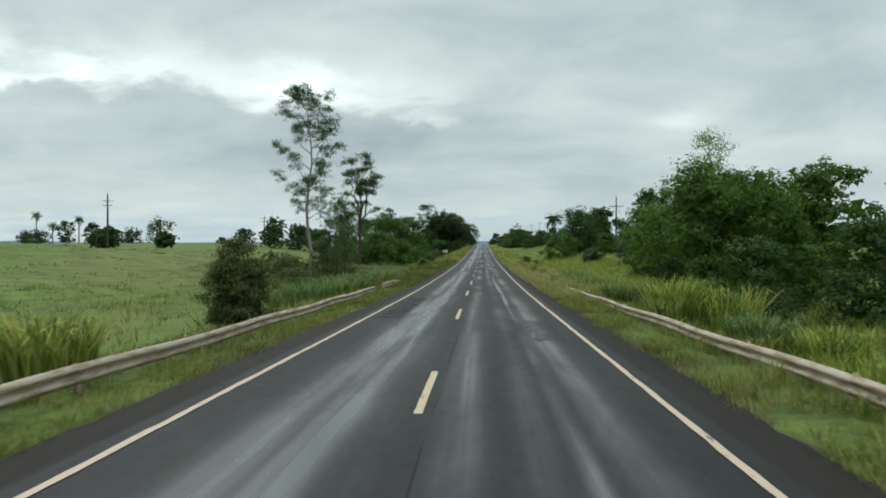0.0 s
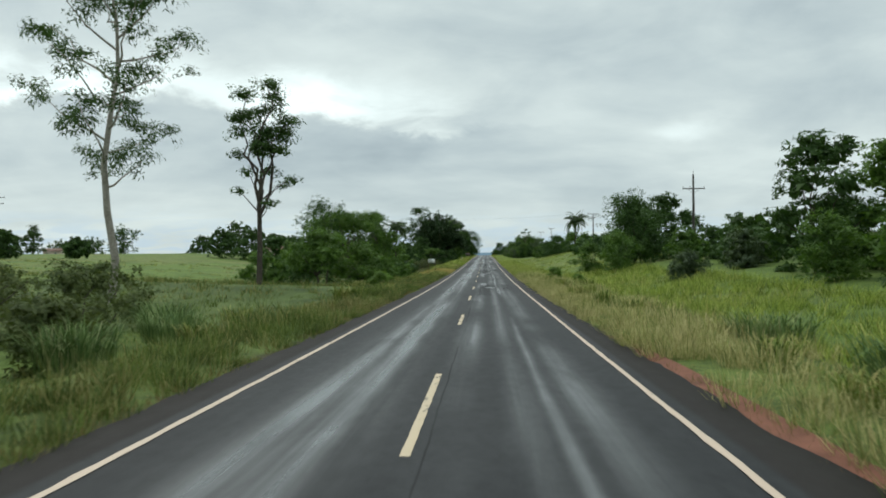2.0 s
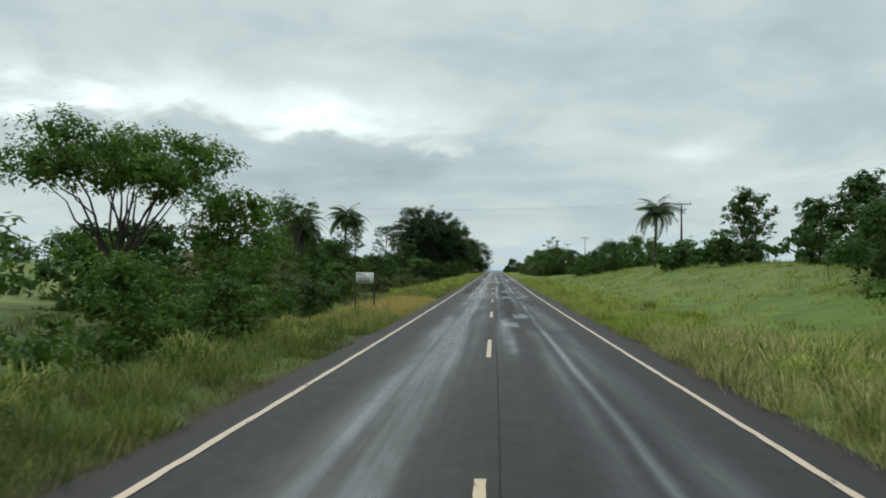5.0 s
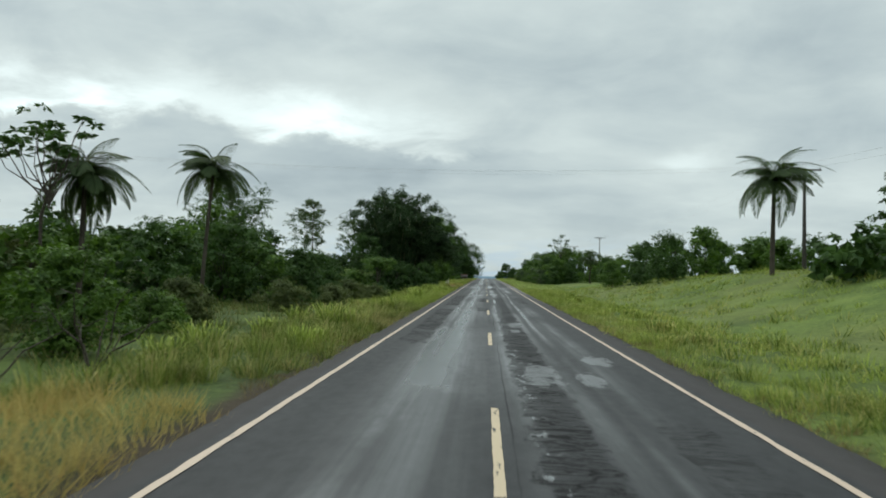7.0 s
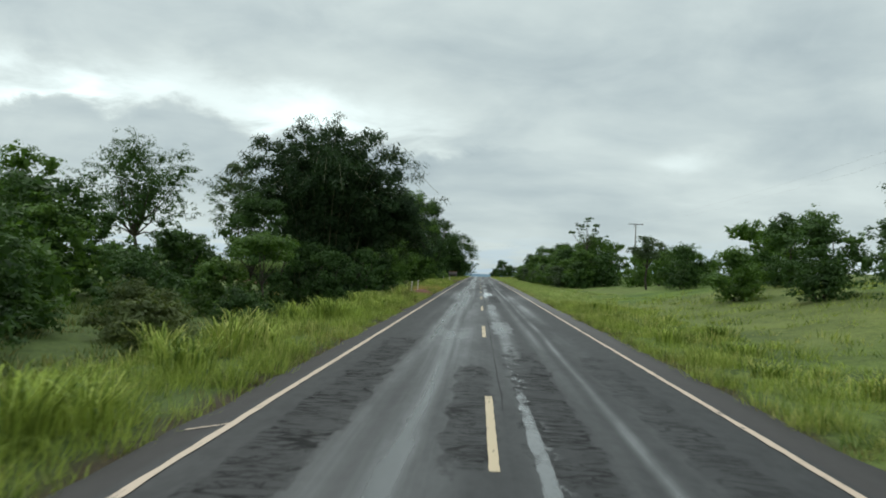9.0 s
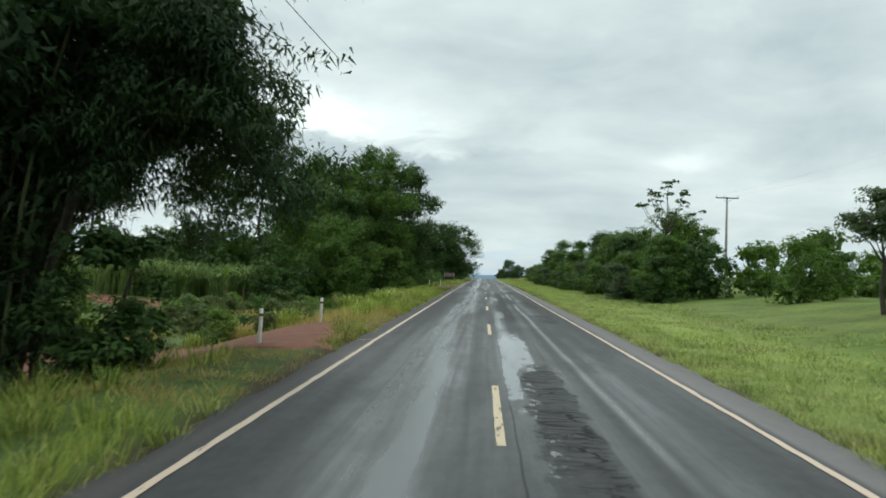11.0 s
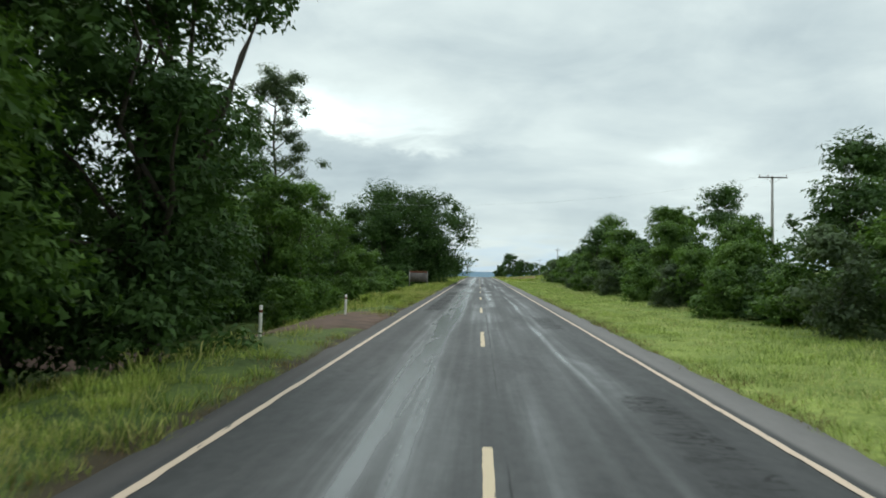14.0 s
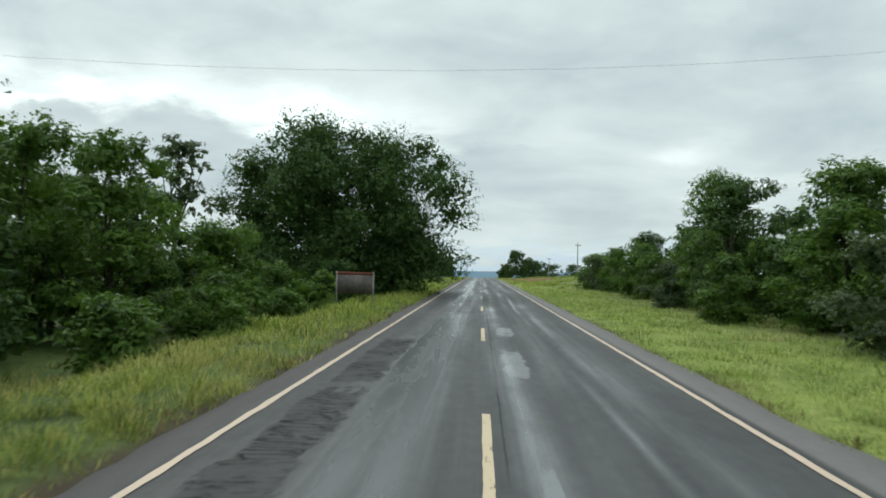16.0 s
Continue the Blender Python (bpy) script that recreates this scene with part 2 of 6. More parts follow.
def asphalt_material():
    """Old wet asphalt: polished wheel tracks under a thin layer of water, cracked strips, shallow pools. Part of the
    wet sheen is painted into the base colour.
    """
    m, k, b, co = material("asphalt", 0.5, 0.5)
    sx = k.t.nodes.new("ShaderNodeSeparateXYZ")
    k.link(co, sx.inputs[0])
    x, y = sx.outputs[0], sx.outputs[1]
    wob = k.noise(k.scaled(co, (0.12, 0.035, 1)), 1.0, 3)
    xw = k.math("ADD", x, k.math("MULTIPLY", k.math("SUBTRACT", wob, 0.5), 0.7))
    streak = k.noise(k.scaled(co, (1.7, 0.030, 1)), 1.3, 4, 0.5)
    fine_streak = k.noise(k.scaled(co, (9.0, 0.10, 1), (2, 5, 0)), 1.5, 4, 0.6)
    blot = k.noise(k.scaled(co, (0.7, 0.14, 1)), 0.9, 5, 0.6, 0.6)
    grain = k.noise(co, 70, 3, 0.7)
    mott = k.noise(k.scaled(co, (1.0, 0.55, 1)), 5.0, 7, 0.7)
    frayed = k.math("SUBTRACT", k.noise(k.scaled(co, (2.4, 0.8, 1)), 1.5, 7, 0.62), 0.5)
    # strips of cracked, crumbling asphalt: middle, half width, share of the length
    zone = 0.0
    for c, hw, spans, hard in ((0.72, 0.46, ((95, 9), (172, 36), (241, 6)), 0.9), (0.72, 0.40, ((278, 18),), 0.5), (-2.55, 0.46, ((29, 6), (176, 10), (200, 10), (337, 10), (351, 4)), 0.95), (2.45, 0.42, ((20, 3), (99, 5), (152, 4), (201, 6), (263, 3), (276, 5), (302, 3), (321, 3)), 0.5), (-0.45, 0.36, ((200.5, 4), (186, 2)), 0.8)):
        across = k.math("SUBTRACT", 1.0, k.math("DIVIDE", k.math("ABSOLUTE", k.math("SUBTRACT", x, c)), hw))
        along = -9.0
        for cy, hy_ in spans:
            along = k.math("MAXIMUM", along, k.math("SUBTRACT", 1.0, k.math("DIVIDE", k.math("ABSOLUTE", k.math("SUBTRACT", y, cy)), hy_)))
        along = k.math("MULTIPLY", along, 2.5)
        inside = k.math("ADD", k.math("MINIMUM", across, along), k.math("MULTIPLY", frayed, 1.5))
        zone = k.math("MAXIMUM", zone, k.math("MULTIPLY", k.step(inside, -0.05, 0.25), hard))
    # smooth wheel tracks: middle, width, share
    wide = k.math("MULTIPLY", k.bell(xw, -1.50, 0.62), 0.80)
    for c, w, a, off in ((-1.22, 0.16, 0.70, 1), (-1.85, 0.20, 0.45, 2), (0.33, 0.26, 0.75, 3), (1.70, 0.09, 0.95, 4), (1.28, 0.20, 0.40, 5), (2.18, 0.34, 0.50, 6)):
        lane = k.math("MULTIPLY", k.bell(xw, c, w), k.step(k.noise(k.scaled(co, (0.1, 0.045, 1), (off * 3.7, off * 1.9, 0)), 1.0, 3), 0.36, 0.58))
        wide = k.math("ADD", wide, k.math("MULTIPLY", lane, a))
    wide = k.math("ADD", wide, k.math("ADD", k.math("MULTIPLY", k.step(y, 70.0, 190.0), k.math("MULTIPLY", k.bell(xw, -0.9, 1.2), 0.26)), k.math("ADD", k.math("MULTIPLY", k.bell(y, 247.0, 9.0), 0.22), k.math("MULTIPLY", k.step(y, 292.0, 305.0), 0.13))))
    film_sheen = k.math("MULTIPLY", wide, k.math("ADD", 0.30, k.math("MULTIPLY", k.step(streak, 0.30, 0.70), 0.95)))
    film_sheen = k.math("MULTIPLY", film_sheen, k.math("ADD", 0.90, k.math("MULTIPLY", k.step(fine_streak, 0.36, 0.64), 0.08)))
    film_sheen = k.math("MULTIPLY", film_sheen, k.math("ADD", 0.60, k.math("MULTIPLY", k.step(blot, 0.36, 0.60), 0.50)))
    film_sheen = k.math("ADD", film_sheen, k.math("MULTIPLY", frayed, 0.10))
    film_sheen = k.math("MULTIPLY", film_sheen, k.math("SUBTRACT", 1.0, k.math("MULTIPLY", zone, 0.72)), 0.0, True)
    # shallow standing water: x, y, half sizes; its colour below carries some sky reflection
    ragged = k.math("MULTIPLY", k.math("SUBTRACT", k.noise(k.scaled(co, (2.0, 0.9, 1)), 1.7, 8, 0.66), 0.5), 4.4)
    pool = 0.0
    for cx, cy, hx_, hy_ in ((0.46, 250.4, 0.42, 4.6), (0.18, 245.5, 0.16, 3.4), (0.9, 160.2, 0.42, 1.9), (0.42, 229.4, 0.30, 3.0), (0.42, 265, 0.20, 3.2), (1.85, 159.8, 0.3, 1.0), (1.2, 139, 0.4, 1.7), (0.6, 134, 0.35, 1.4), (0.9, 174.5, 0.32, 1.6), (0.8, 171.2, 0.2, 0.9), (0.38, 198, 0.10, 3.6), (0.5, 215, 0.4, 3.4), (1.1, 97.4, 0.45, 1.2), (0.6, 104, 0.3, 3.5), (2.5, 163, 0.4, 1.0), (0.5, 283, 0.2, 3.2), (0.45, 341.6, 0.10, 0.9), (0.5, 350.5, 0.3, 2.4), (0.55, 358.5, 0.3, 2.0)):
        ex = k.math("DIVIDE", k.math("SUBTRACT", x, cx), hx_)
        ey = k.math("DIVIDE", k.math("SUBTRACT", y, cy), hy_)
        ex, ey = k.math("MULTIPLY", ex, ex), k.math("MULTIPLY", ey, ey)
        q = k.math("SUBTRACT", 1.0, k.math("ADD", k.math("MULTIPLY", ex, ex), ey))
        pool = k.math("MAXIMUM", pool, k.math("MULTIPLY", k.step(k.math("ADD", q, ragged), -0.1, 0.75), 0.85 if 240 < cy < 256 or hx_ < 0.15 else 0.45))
    drops = k.math("MULTIPLY", k.bell(x, 0.40, 0.15), k.step(k.noise(k.scaled(co, (2.6, 1.6, 1)), 1.9, 4, 0.6), 0.57, 0.62))
    pool = k.math("MAXIMUM", pool, k.math("MULTIPLY", drops, k.math("MULTIPLY", zone, 0.9)))
    # cracks: cells wide across the road and short along it
    warpn = k.t.nodes.new("ShaderNodeTexNoise")
    warpn.inputs["Scale"].default_value = 2.2
    warpn.inputs["Detail"].default_value = 4.0
    k.link(co, warpn.inputs["Vector"])
    bent = k.t.nodes.new("ShaderNodeVectorMath")
    bent.operation = "MULTIPLY_ADD"
    k.link(warpn.outputs["Color"], bent.inputs[0])
    bent.inputs[1].default_value = (0.9, 0.9, 0.0)
    k.link(k.scaled(co, (1.5, 5.5, 1)), bent.inputs[2])
    vor = k.add("TexVoronoi", Scale=1.0)
    vor.feature = "DISTANCE_TO_EDGE"
    k.link(bent.outputs[0], vor.inputs["Vector"])
    web = k.math("MULTIPLY", k.step(vor.outputs[0], 0.085, 0.025), k.step(k.noise(co, 1.1, 3), 0.42, 0.55))
    ridge = k.math("ABSOLUTE", k.math("SUBTRACT", k.noise(k.scaled(co, (1.3, 7.0, 1)), 1.0, 5, 0.62, 0.5), 0.5))
    cross = k.math("MULTIPLY", k.step(ridge, 0.030, 0.008), k.step(k.noise(co, 1.3, 2), 0.42, 0.56))
    crack = k.math("MULTIPLY", k.math("MAXIMUM", web, cross), zone)
    # the paving seam beside the centre line
    seam = k.math("MULTIPLY", k.bell(k.math("ADD", x, k.math("MULTIPLY", k.math("SUBTRACT", k.noise(k.scaled(co, (0, 0.5, 1)), 1.0, 4, 0.6), 0.5), 0.10)), 0.04, 0.014), k.math("MULTIPLY", k.step(k.noise(k.scaled(co, (0, 0.11, 1), (0, 9, 0)), 1.0, 2), 0.42, 0.56), 0.6))
    dark = k.math("MAXIMUM", crack, seam)
    shoulder = k.step(k.math("ABSOLUTE", x), 3.56, 3.72)
    late = k.math("MULTIPLY", k.step(y, 190.0, 245.0), shoulder)
    late = k.math("MULTIPLY", late, k.math("ADD", 0.12, k.math("MULTIPLY", k.step(x, 0.0, 1.0), 0.88)))
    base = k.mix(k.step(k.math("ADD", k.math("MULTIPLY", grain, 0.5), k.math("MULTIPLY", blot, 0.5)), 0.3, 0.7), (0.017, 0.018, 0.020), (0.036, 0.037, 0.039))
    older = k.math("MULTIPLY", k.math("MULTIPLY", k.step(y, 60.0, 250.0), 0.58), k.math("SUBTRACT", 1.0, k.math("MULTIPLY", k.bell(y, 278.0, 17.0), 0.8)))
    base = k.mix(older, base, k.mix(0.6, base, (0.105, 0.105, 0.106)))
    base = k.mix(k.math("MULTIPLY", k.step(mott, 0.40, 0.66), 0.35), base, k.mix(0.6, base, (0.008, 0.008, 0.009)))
    # wet sheen of the wheel tracks, painted as a paler grey over the asphalt
    base = k.mix(k.math("MULTIPLY", film_sheen, 0.68), base, (0.135, 0.141, 0.144))
    base = k.mix(k.math("MULTIPLY", zone, 0.34), base, (0.018, 0.018, 0.019))
    base = k.mix(k.math("MULTIPLY", shoulder, 0.7), base, k.mix(k.step(y, 60.0, 150.0), (0.024, 0.019, 0.016), (0.062, 0.056, 0.055)))
    base = k.mix(k.math("MULTIPLY", late, 0.75), base, k.mix(mott, (0.130, 0.124, 0.122), (0.240, 0.228, 0.225)))
    base = k.mix(k.math("MULTIPLY", dark, 0.9), base, (0.008, 0.008, 0.008))
    # pale pool colour: sky reflection painted in, on top of the low roughness
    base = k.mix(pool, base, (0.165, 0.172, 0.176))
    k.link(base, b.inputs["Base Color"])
    r = k.math("SUBTRACT", 0.62, k.math("MULTIPLY", film_sheen, 0.44))
    r = k.math("ADD", r, k.math("MULTIPLY", k.math("SUBTRACT", grain, 0.5), 0.10))
    r = k.math("ADD", r, k.math("MULTIPLY", k.math("SUBTRACT", mott, 0.5), 0.14))
    r = k.math("ADD", r, k.math("MULTIPLY", shoulder, 0.14))
    r = k.math("MAXIMUM", k.math("ADD", r, k.math("MULTIPLY", dark, 0.3)), 0.16)
    r = k.math("MULTIPLY", r, k.math("SUBTRACT", 1.0, k.math("MULTIPLY", pool, 0.80)))
    k.link(r, b.inputs["Roughness"])
    k.link(k.math("ADD", 0.12, k.math("MULTIPLY", k.math("MAXIMUM", film_sheen, pool), 0.42)), b.inputs["Specular IOR Level"])
    h = k.math("SUBTRACT", k.math("MULTIPLY", grain, 0.22), dark)
    h = k.math("ADD", h, k.math("MULTIPLY", k.math("MULTIPLY", k.noise(k.scaled(co, (1, 2.5, 1)), 3.5, 3), zone), 0.9))
    h = k.math("MULTIPLY", h, k.math("SUBTRACT", 1.0, k.math("MULTIPLY", pool, 0.95)))
    k.link(k.bump(h, 0.5, 0.012), b.inputs["Normal"])
    return m


def ground_material():
    """Turf and pasture under the standing blades, with bare earth along the road's edge."""
    m, k, b, co = material("turf", 0.9, 0.2)
    slow, mid, fine = k.noise(co, 0.035, 4), k.noise(co, 0.35, 5, 0.6), k.noise(co, 4.5, 5, 0.65)
    mixn = k.math("ADD", k.math("MULTIPLY", mid, 0.5), k.math("MULTIPLY", fine, 0.5))
    green = k.mix(k.step(mixn, 0.34, 0.66), (0.055, 0.092, 0.019), (0.145, 0.208, 0.042))
    thatch = k.mix(k.step(mixn, 0.36, 0.64), (0.045, 0.066, 0.016), (0.125, 0.170, 0.036))
    olive = k.mix(k.step(mixn, 0.34, 0.66), (0.075, 0.098, 0.027), (0.175, 0.205, 0.058))
    col = k.mix(k.step(slow, 0.42, 0.60), green, olive)
    sx = k.t.nodes.new("ShaderNodeSeparateXYZ")
    k.link(co, sx.inputs[0])
    col = k.mix(k.step(k.math("ADD", k.math("ABSOLUTE", sx.outputs[0]), k.math("MULTIPLY", mid, 3.0)), 13.5, 9.5), col, k.mix(k.math("MULTIPLY", k.step(sx.outputs[1], 230.0, 260.0), k.step(sx.outputs[0], 0.0, 2.0)), thatch, k.mix(k.step(mixn, 0.36, 0.64), (0.110, 0.150, 0.032), (0.250, 0.300, 0.075))))
    rank = k.math("MULTIPLY", k.step(sx.outputs[1], 58.0, 85.0), k.step(k.math("ADD", k.math("ABSOLUTE", sx.outputs[0]), k.math("MULTIPLY", mid, 8.0)), 40.0, 30.0))
    rank = k.math("MULTIPLY", rank, k.step(sx.outputs[0], 6.0, -2.0))
    col = k.mix(k.math("MULTIPLY", rank, 0.9), col, k.mix(k.step(mixn, 0.36, 0.64), (0.034, 0.054, 0.014), (0.092, 0.130, 0.032)))
    edge = k.step(k.math("ADD", k.math("ABSOLUTE", sx.outputs[0]), k.math("MULTIPLY", mid, 1.2)), 5.4, 4.8)
    col = k.mix(k.math("MULTIPLY", edge, 0.9), col, (0.050, 0.034, 0.024))
    k.link(col, b.inputs["Base Color"])
    k.link(k.bump(mixn, 0.8, 0.12), b.inputs["Normal"])
    return m


M_asphalt, M_ground = asphalt_material(), ground_material()


# ---- the lie of the land ----
SLOPES = [(-80, -.0135), (0, -.0135), (30, -.011), (60, -.003), (90, .003), (130, .012), (160, .015), (250, .0175), (300, .0155), (340, .0145), (450, .013), (540, .006), (620, -.006), (800, -.012), (3000, -.002), (4600, 0)]
PY = np.arange(-80, 4601, 2.0)
PS = np.interp(PY, [a for a, _ in SLOPES], [b for _, b in SLOPES])
PZ = np.concatenate([[0], np.cumsum(PS[1:] + PS[:-1])])
PZ -= np.interp(0, PY, PZ)


def road_z(y):
    return np.interp(y, PY, PZ)


def smooth(v, a, b):
    t = np.clip((np.asarray(v, float) - a) / (b - a), 0, 1)
    return t * t * (3 - 2 * t)


def waves(x, y):
    return 0.5 * np.sin(x * 0.31 + 1.3 * np.sin(y * 0.17)) * np.cos(y * 0.23 + x * 0.07) + 0.3 * np.sin(x * 0.9 + y * 0.7) + 0.2 * np.sin(y * 1.3 - x * 0.8)


def ground_z(x, y):
    """Height of the ground: falls off beside the road on the left, rises on the right."""
    x, y = np.asarray(x, float), np.asarray(y, float)
    dl, dr = np.maximum(-x - 4.4, 0), np.maximum(x - 4.4, 0)
    dip = np.interp(y, [-80, 0, 60, 80, 93, 104, 125, 180, 240, 290, 306, 314, 328, 340, 380, 450], [.9, .9, 1.1, .3, -.4, .1, 1.2, 1.0, 1.6, 1.3, 1.2, 1.5, 1.5, 1.2, 1.2, .3])
    field = np.interp(y, [-80, 0, 60, 120, 150, 190, 260, 320, 400, 500], [3.1, 3.1, 3.6, 3.4, 3.0, 2.8, 4.0, 3.2, 2.0, 0.6])
    left = -dip * smooth(dl, 1.2, 8.5) + field * smooth(dl, 9, 75)
    dip_r = np.interp(y, [-80, 0, 45, 70, 110, 400], [1.2, 1.5, 1.0, .2, 0, 0])
    lift_r = np.interp(y, [-80, 60, 110, 150, 200, 250, 290, 330, 380, 450, 520], [1.0, 1.2, 2.0, 2.6, 3.2, 1.8, 1.0, 0.6, 1.4, 2.2, 1.0])
    hill_r = np.interp(y, [-80, 60, 120, 200, 300, 420, 560], [4, 4, 6, 8, 7, 6, 3])
    right = -dip_r * smooth(dr, 1.5, 8) + lift_r * smooth(dr, 5, 20) + hill_r * smooth(dr, 25, 160)
    far = smooth(np.abs(x), 120, 900)
    base = road_z(y) * (1 - far) + (road_z(y) * 0.25 - 1.0) * far
    out = np.where(x < 0, left, right) * (1 - far * 0.4)
    bumps = (0.12 * waves(x, y) + 0.10 * waves(y * 0.37, x * 0.41)) * smooth(np.abs(x), 5.5, 14)
    under = -0.09 * (1 - smooth(np.abs(x), 4.0, 4.5))
    return base + out + bumps + under - 0.03


def quick_mesh(name, v, f, mat):
    """A mesh from arrays; all faces have the same number of corners."""
    v, f = np.asarray(v, np.float32), np.asarray(f, np.int32)
    me = bpy.data.meshes.new(name)
    me.vertices.add(len(v))
    me.vertices.foreach_set("co", v.ravel())
    me.loops.add(f.size)
    me.loops.foreach_set("vertex_index", f.ravel())
    me.polygons.add(len(f))
    me.polygons.foreach_set("loop_start", np.arange(0, f.size, f.shape[1], dtype=np.int32))
    me.update(calc_edges=True)
    me.validate()
    me.materials.append(mat)
    return me


def shade_smooth(me):
    me.polygons.foreach_set("use_smooth", np.ones(len(me.polygons), bool))
    return me


def part(name, v, f, mat, parent, label="", soft=False, at=None):
    me = quick_mesh(name, v, f, mat)
    if soft:
        shade_smooth(me)
    ob = new(name, me)
    ob.parent = parent
    if at is not None:
        ob.matrix_basis = at
    return tagged(ob, label) if label else ob


def holder(name, x, y, z, label, category, group="", turn=0.0):
    ob = new(name)
    ob.matrix_basis = pose(x, y, z, 0, 0, turn)
    return tagged(ob, label, category, group)


def grid(xs, ys, zf):
    gx, gy = np.meshgrid(xs, ys)
    v = np.stack([gx, gy, zf(gx, gy)], -1).reshape(-1, 3)
    n, m = len(xs), len(ys)
    i = (np.arange(m - 1)[:, None] * n + np.arange(n - 1)[None, :]).ravel()
    return v, np.stack([i, i + 1, i + n + 1, i + n], -1)


def box(x0, x1, y0, y1, z0, z1):
    v = [(x, y, z) for z in (z0, z1) for y in (y0, y1) for x in (x0, x1)]
    return np.array(v, float), np.array([(0, 2, 3, 1), (4, 5, 7, 6), (0, 1, 5, 4), (2, 6, 7, 3), (0, 4, 6, 2), (1, 3, 7, 5)])


def join(*pieces):
    vs, fs, n = [], [], 0
    for v, f in pieces:
        vs.append(np.asarray(v, float))
        fs.append(np.asarray(f) + n)
        n += len(v)
    return np.concatenate(vs), np.concatenate(fs)


def tube(points, radii, sides=7):
    """A tapered pipe along points, as quads."""
    p = np.asarray(points, float)
    r = np.broadcast_to(np.asarray(radii, float), (len(p),))
    d = np.gradient(p, axis=0)
    d /= np.linalg.norm(d, axis=1)[:, None] + 1e-9
    ref = np.where(np.abs(d[:, 2:3]) > 0.9, np.array([[1.0, 0, 0]]), np.array([[0, 0, 1.0]]))
    a = np.cross(d, ref)
    a /= np.linalg.norm(a, axis=1)[:, None] + 1e-9
    b = np.cross(d, a)
    t = np.linspace(0, 2 * np.pi, sides, endpoint=False)
    v = (p[:, None] + r[:, None, None] * (np.cos(t)[None, :, None] * a[:, None] + np.sin(t)[None, :, None] * b[:, None])).reshape(-1, 3)
    i, j = np.meshgrid(np.arange(len(p) - 1), np.arange(sides), indexing="ij")
    k = (j + 1) % sides
    f = np.stack([i * sides + j, i * sides + k, (i + 1) * sides + k, (i + 1) * sides + j], -1).reshape(-1, 4)
    return v, f


# ---- ground, road, markings ----
gx = np.unique(np.concatenate([np.arange(-14, 14.1, 0.7), np.arange(-80, 80.1, 4), np.arange(-400, 401, 40), np.arange(-4600, 4601, 300)]))
gy = np.unique(np.concatenate([np.arange(-60, 430, 2.0), np.arange(430, 800, 12), np.arange(800, 4601, 150)]))
v, f = grid(gx, gy, ground_z)
tagged(new("ground", shade_smooth(quick_mesh("ground", v, f, M_ground))), "grassy pasture land and road verges after rain", "ground", kind="structure")

ys = np.unique(np.concatenate([np.arange(-60, 430, 0.5), np.arange(430, 1400, 6.0)]))
ragl = np.interp(ys, [90, 140], [4.30, 4.06]) + 0.12 * np.array([noise.noise((0.9, y * 0.45, 0)) for y in ys]) + 0.08 * np.array([noise.noise((5.9, y * 1.7, 0)) for y in ys])
ragr = 4.34 + 0.16 * np.array([noise.noise((2.9, y * 0.45, 3)) for y in ys]) + 0.08 * np.array([noise.noise((7.9, y * 1.7, 0)) for y in ys])
zs = road_z(ys)
cols = [(-ragl - 0.05, zs - 0.10), (-ragl, zs - 0.015), (-3.8 + 0 * ys, zs - 0.004), (-2.0 + 0 * ys, zs - 0.004), (-0.9 + 0 * ys, zs), (0.9 + 0 * ys, zs), (2.0 + 0 * ys, zs - 0.004), (3.8 + 0 * ys, zs - 0.004), (ragr, zs - 0.015), (ragr + 0.05, zs - 0.10)]
v = np.stack([np.stack([c, ys, z], -1) for c, z in cols], 1).reshape(-1, 3)
i, j = np.meshgrid(np.arange(len(ys) - 1), np.arange(len(cols) - 1), indexing="ij")
i, j = i.ravel(), j.ravel()
n = len(cols)
f = np.stack([i * n + j, i * n + j + 1, (i + 1) * n + j + 1, (i + 1) * n + j], -1)
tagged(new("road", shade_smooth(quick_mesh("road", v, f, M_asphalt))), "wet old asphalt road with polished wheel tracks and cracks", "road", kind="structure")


def stripe(x0, x1, y0, y1, dz=0.006, step=1.0, wav=0.0, drift=lambda y: 0 * y):
    yy = np.linspace(y0, y1, max(2, int((y1 - y0) / step) + 1))
    w = 0.25 * wav * np.array([noise.noise((x0, y * 0.8, 8)) for y in yy])
    z = road_z(yy) + dz
    w = w + drift(yy)
    w2 = drift(yy) + 0.6 * (w - drift(yy)) + wav * np.array([noise.noise((x1 + 40, y * 4.9, 5)) for y in yy])
    w = w + wav * np.array([noise.noise((x0 + 70, y * 4.9, 2)) for y in yy])
    vv = np.stack([np.stack([x0 + w, yy, z], -1), np.stack([x1 + w2, yy, z], -1)], 1).reshape(-1, 3)
    k = np.arange(len(yy) - 1) * 2
    return vv, np.stack([k, k + 1, k + 3, k + 2], -1)


for nm, a, b_ in (("edge_line", -3.49, -3.38), ("edge_line", 3.38, 3.49)):
    narrow = math.copysign(1.0, -a)
    v, f = stripe(a, b_, -60, 900, wav=0.022, step=0.4, drift=lambda yy: narrow * np.interp(yy, [40, 75, 180, 200, 255, 270], [0.125, 0.0, 0.0, -0.05, -0.04, 0.0]))
    tagged(new(nm, quick_mesh(nm, v, f, M_edge)), "worn cream edge line painted on the asphalt", "road marking", "edge lines", "structure")
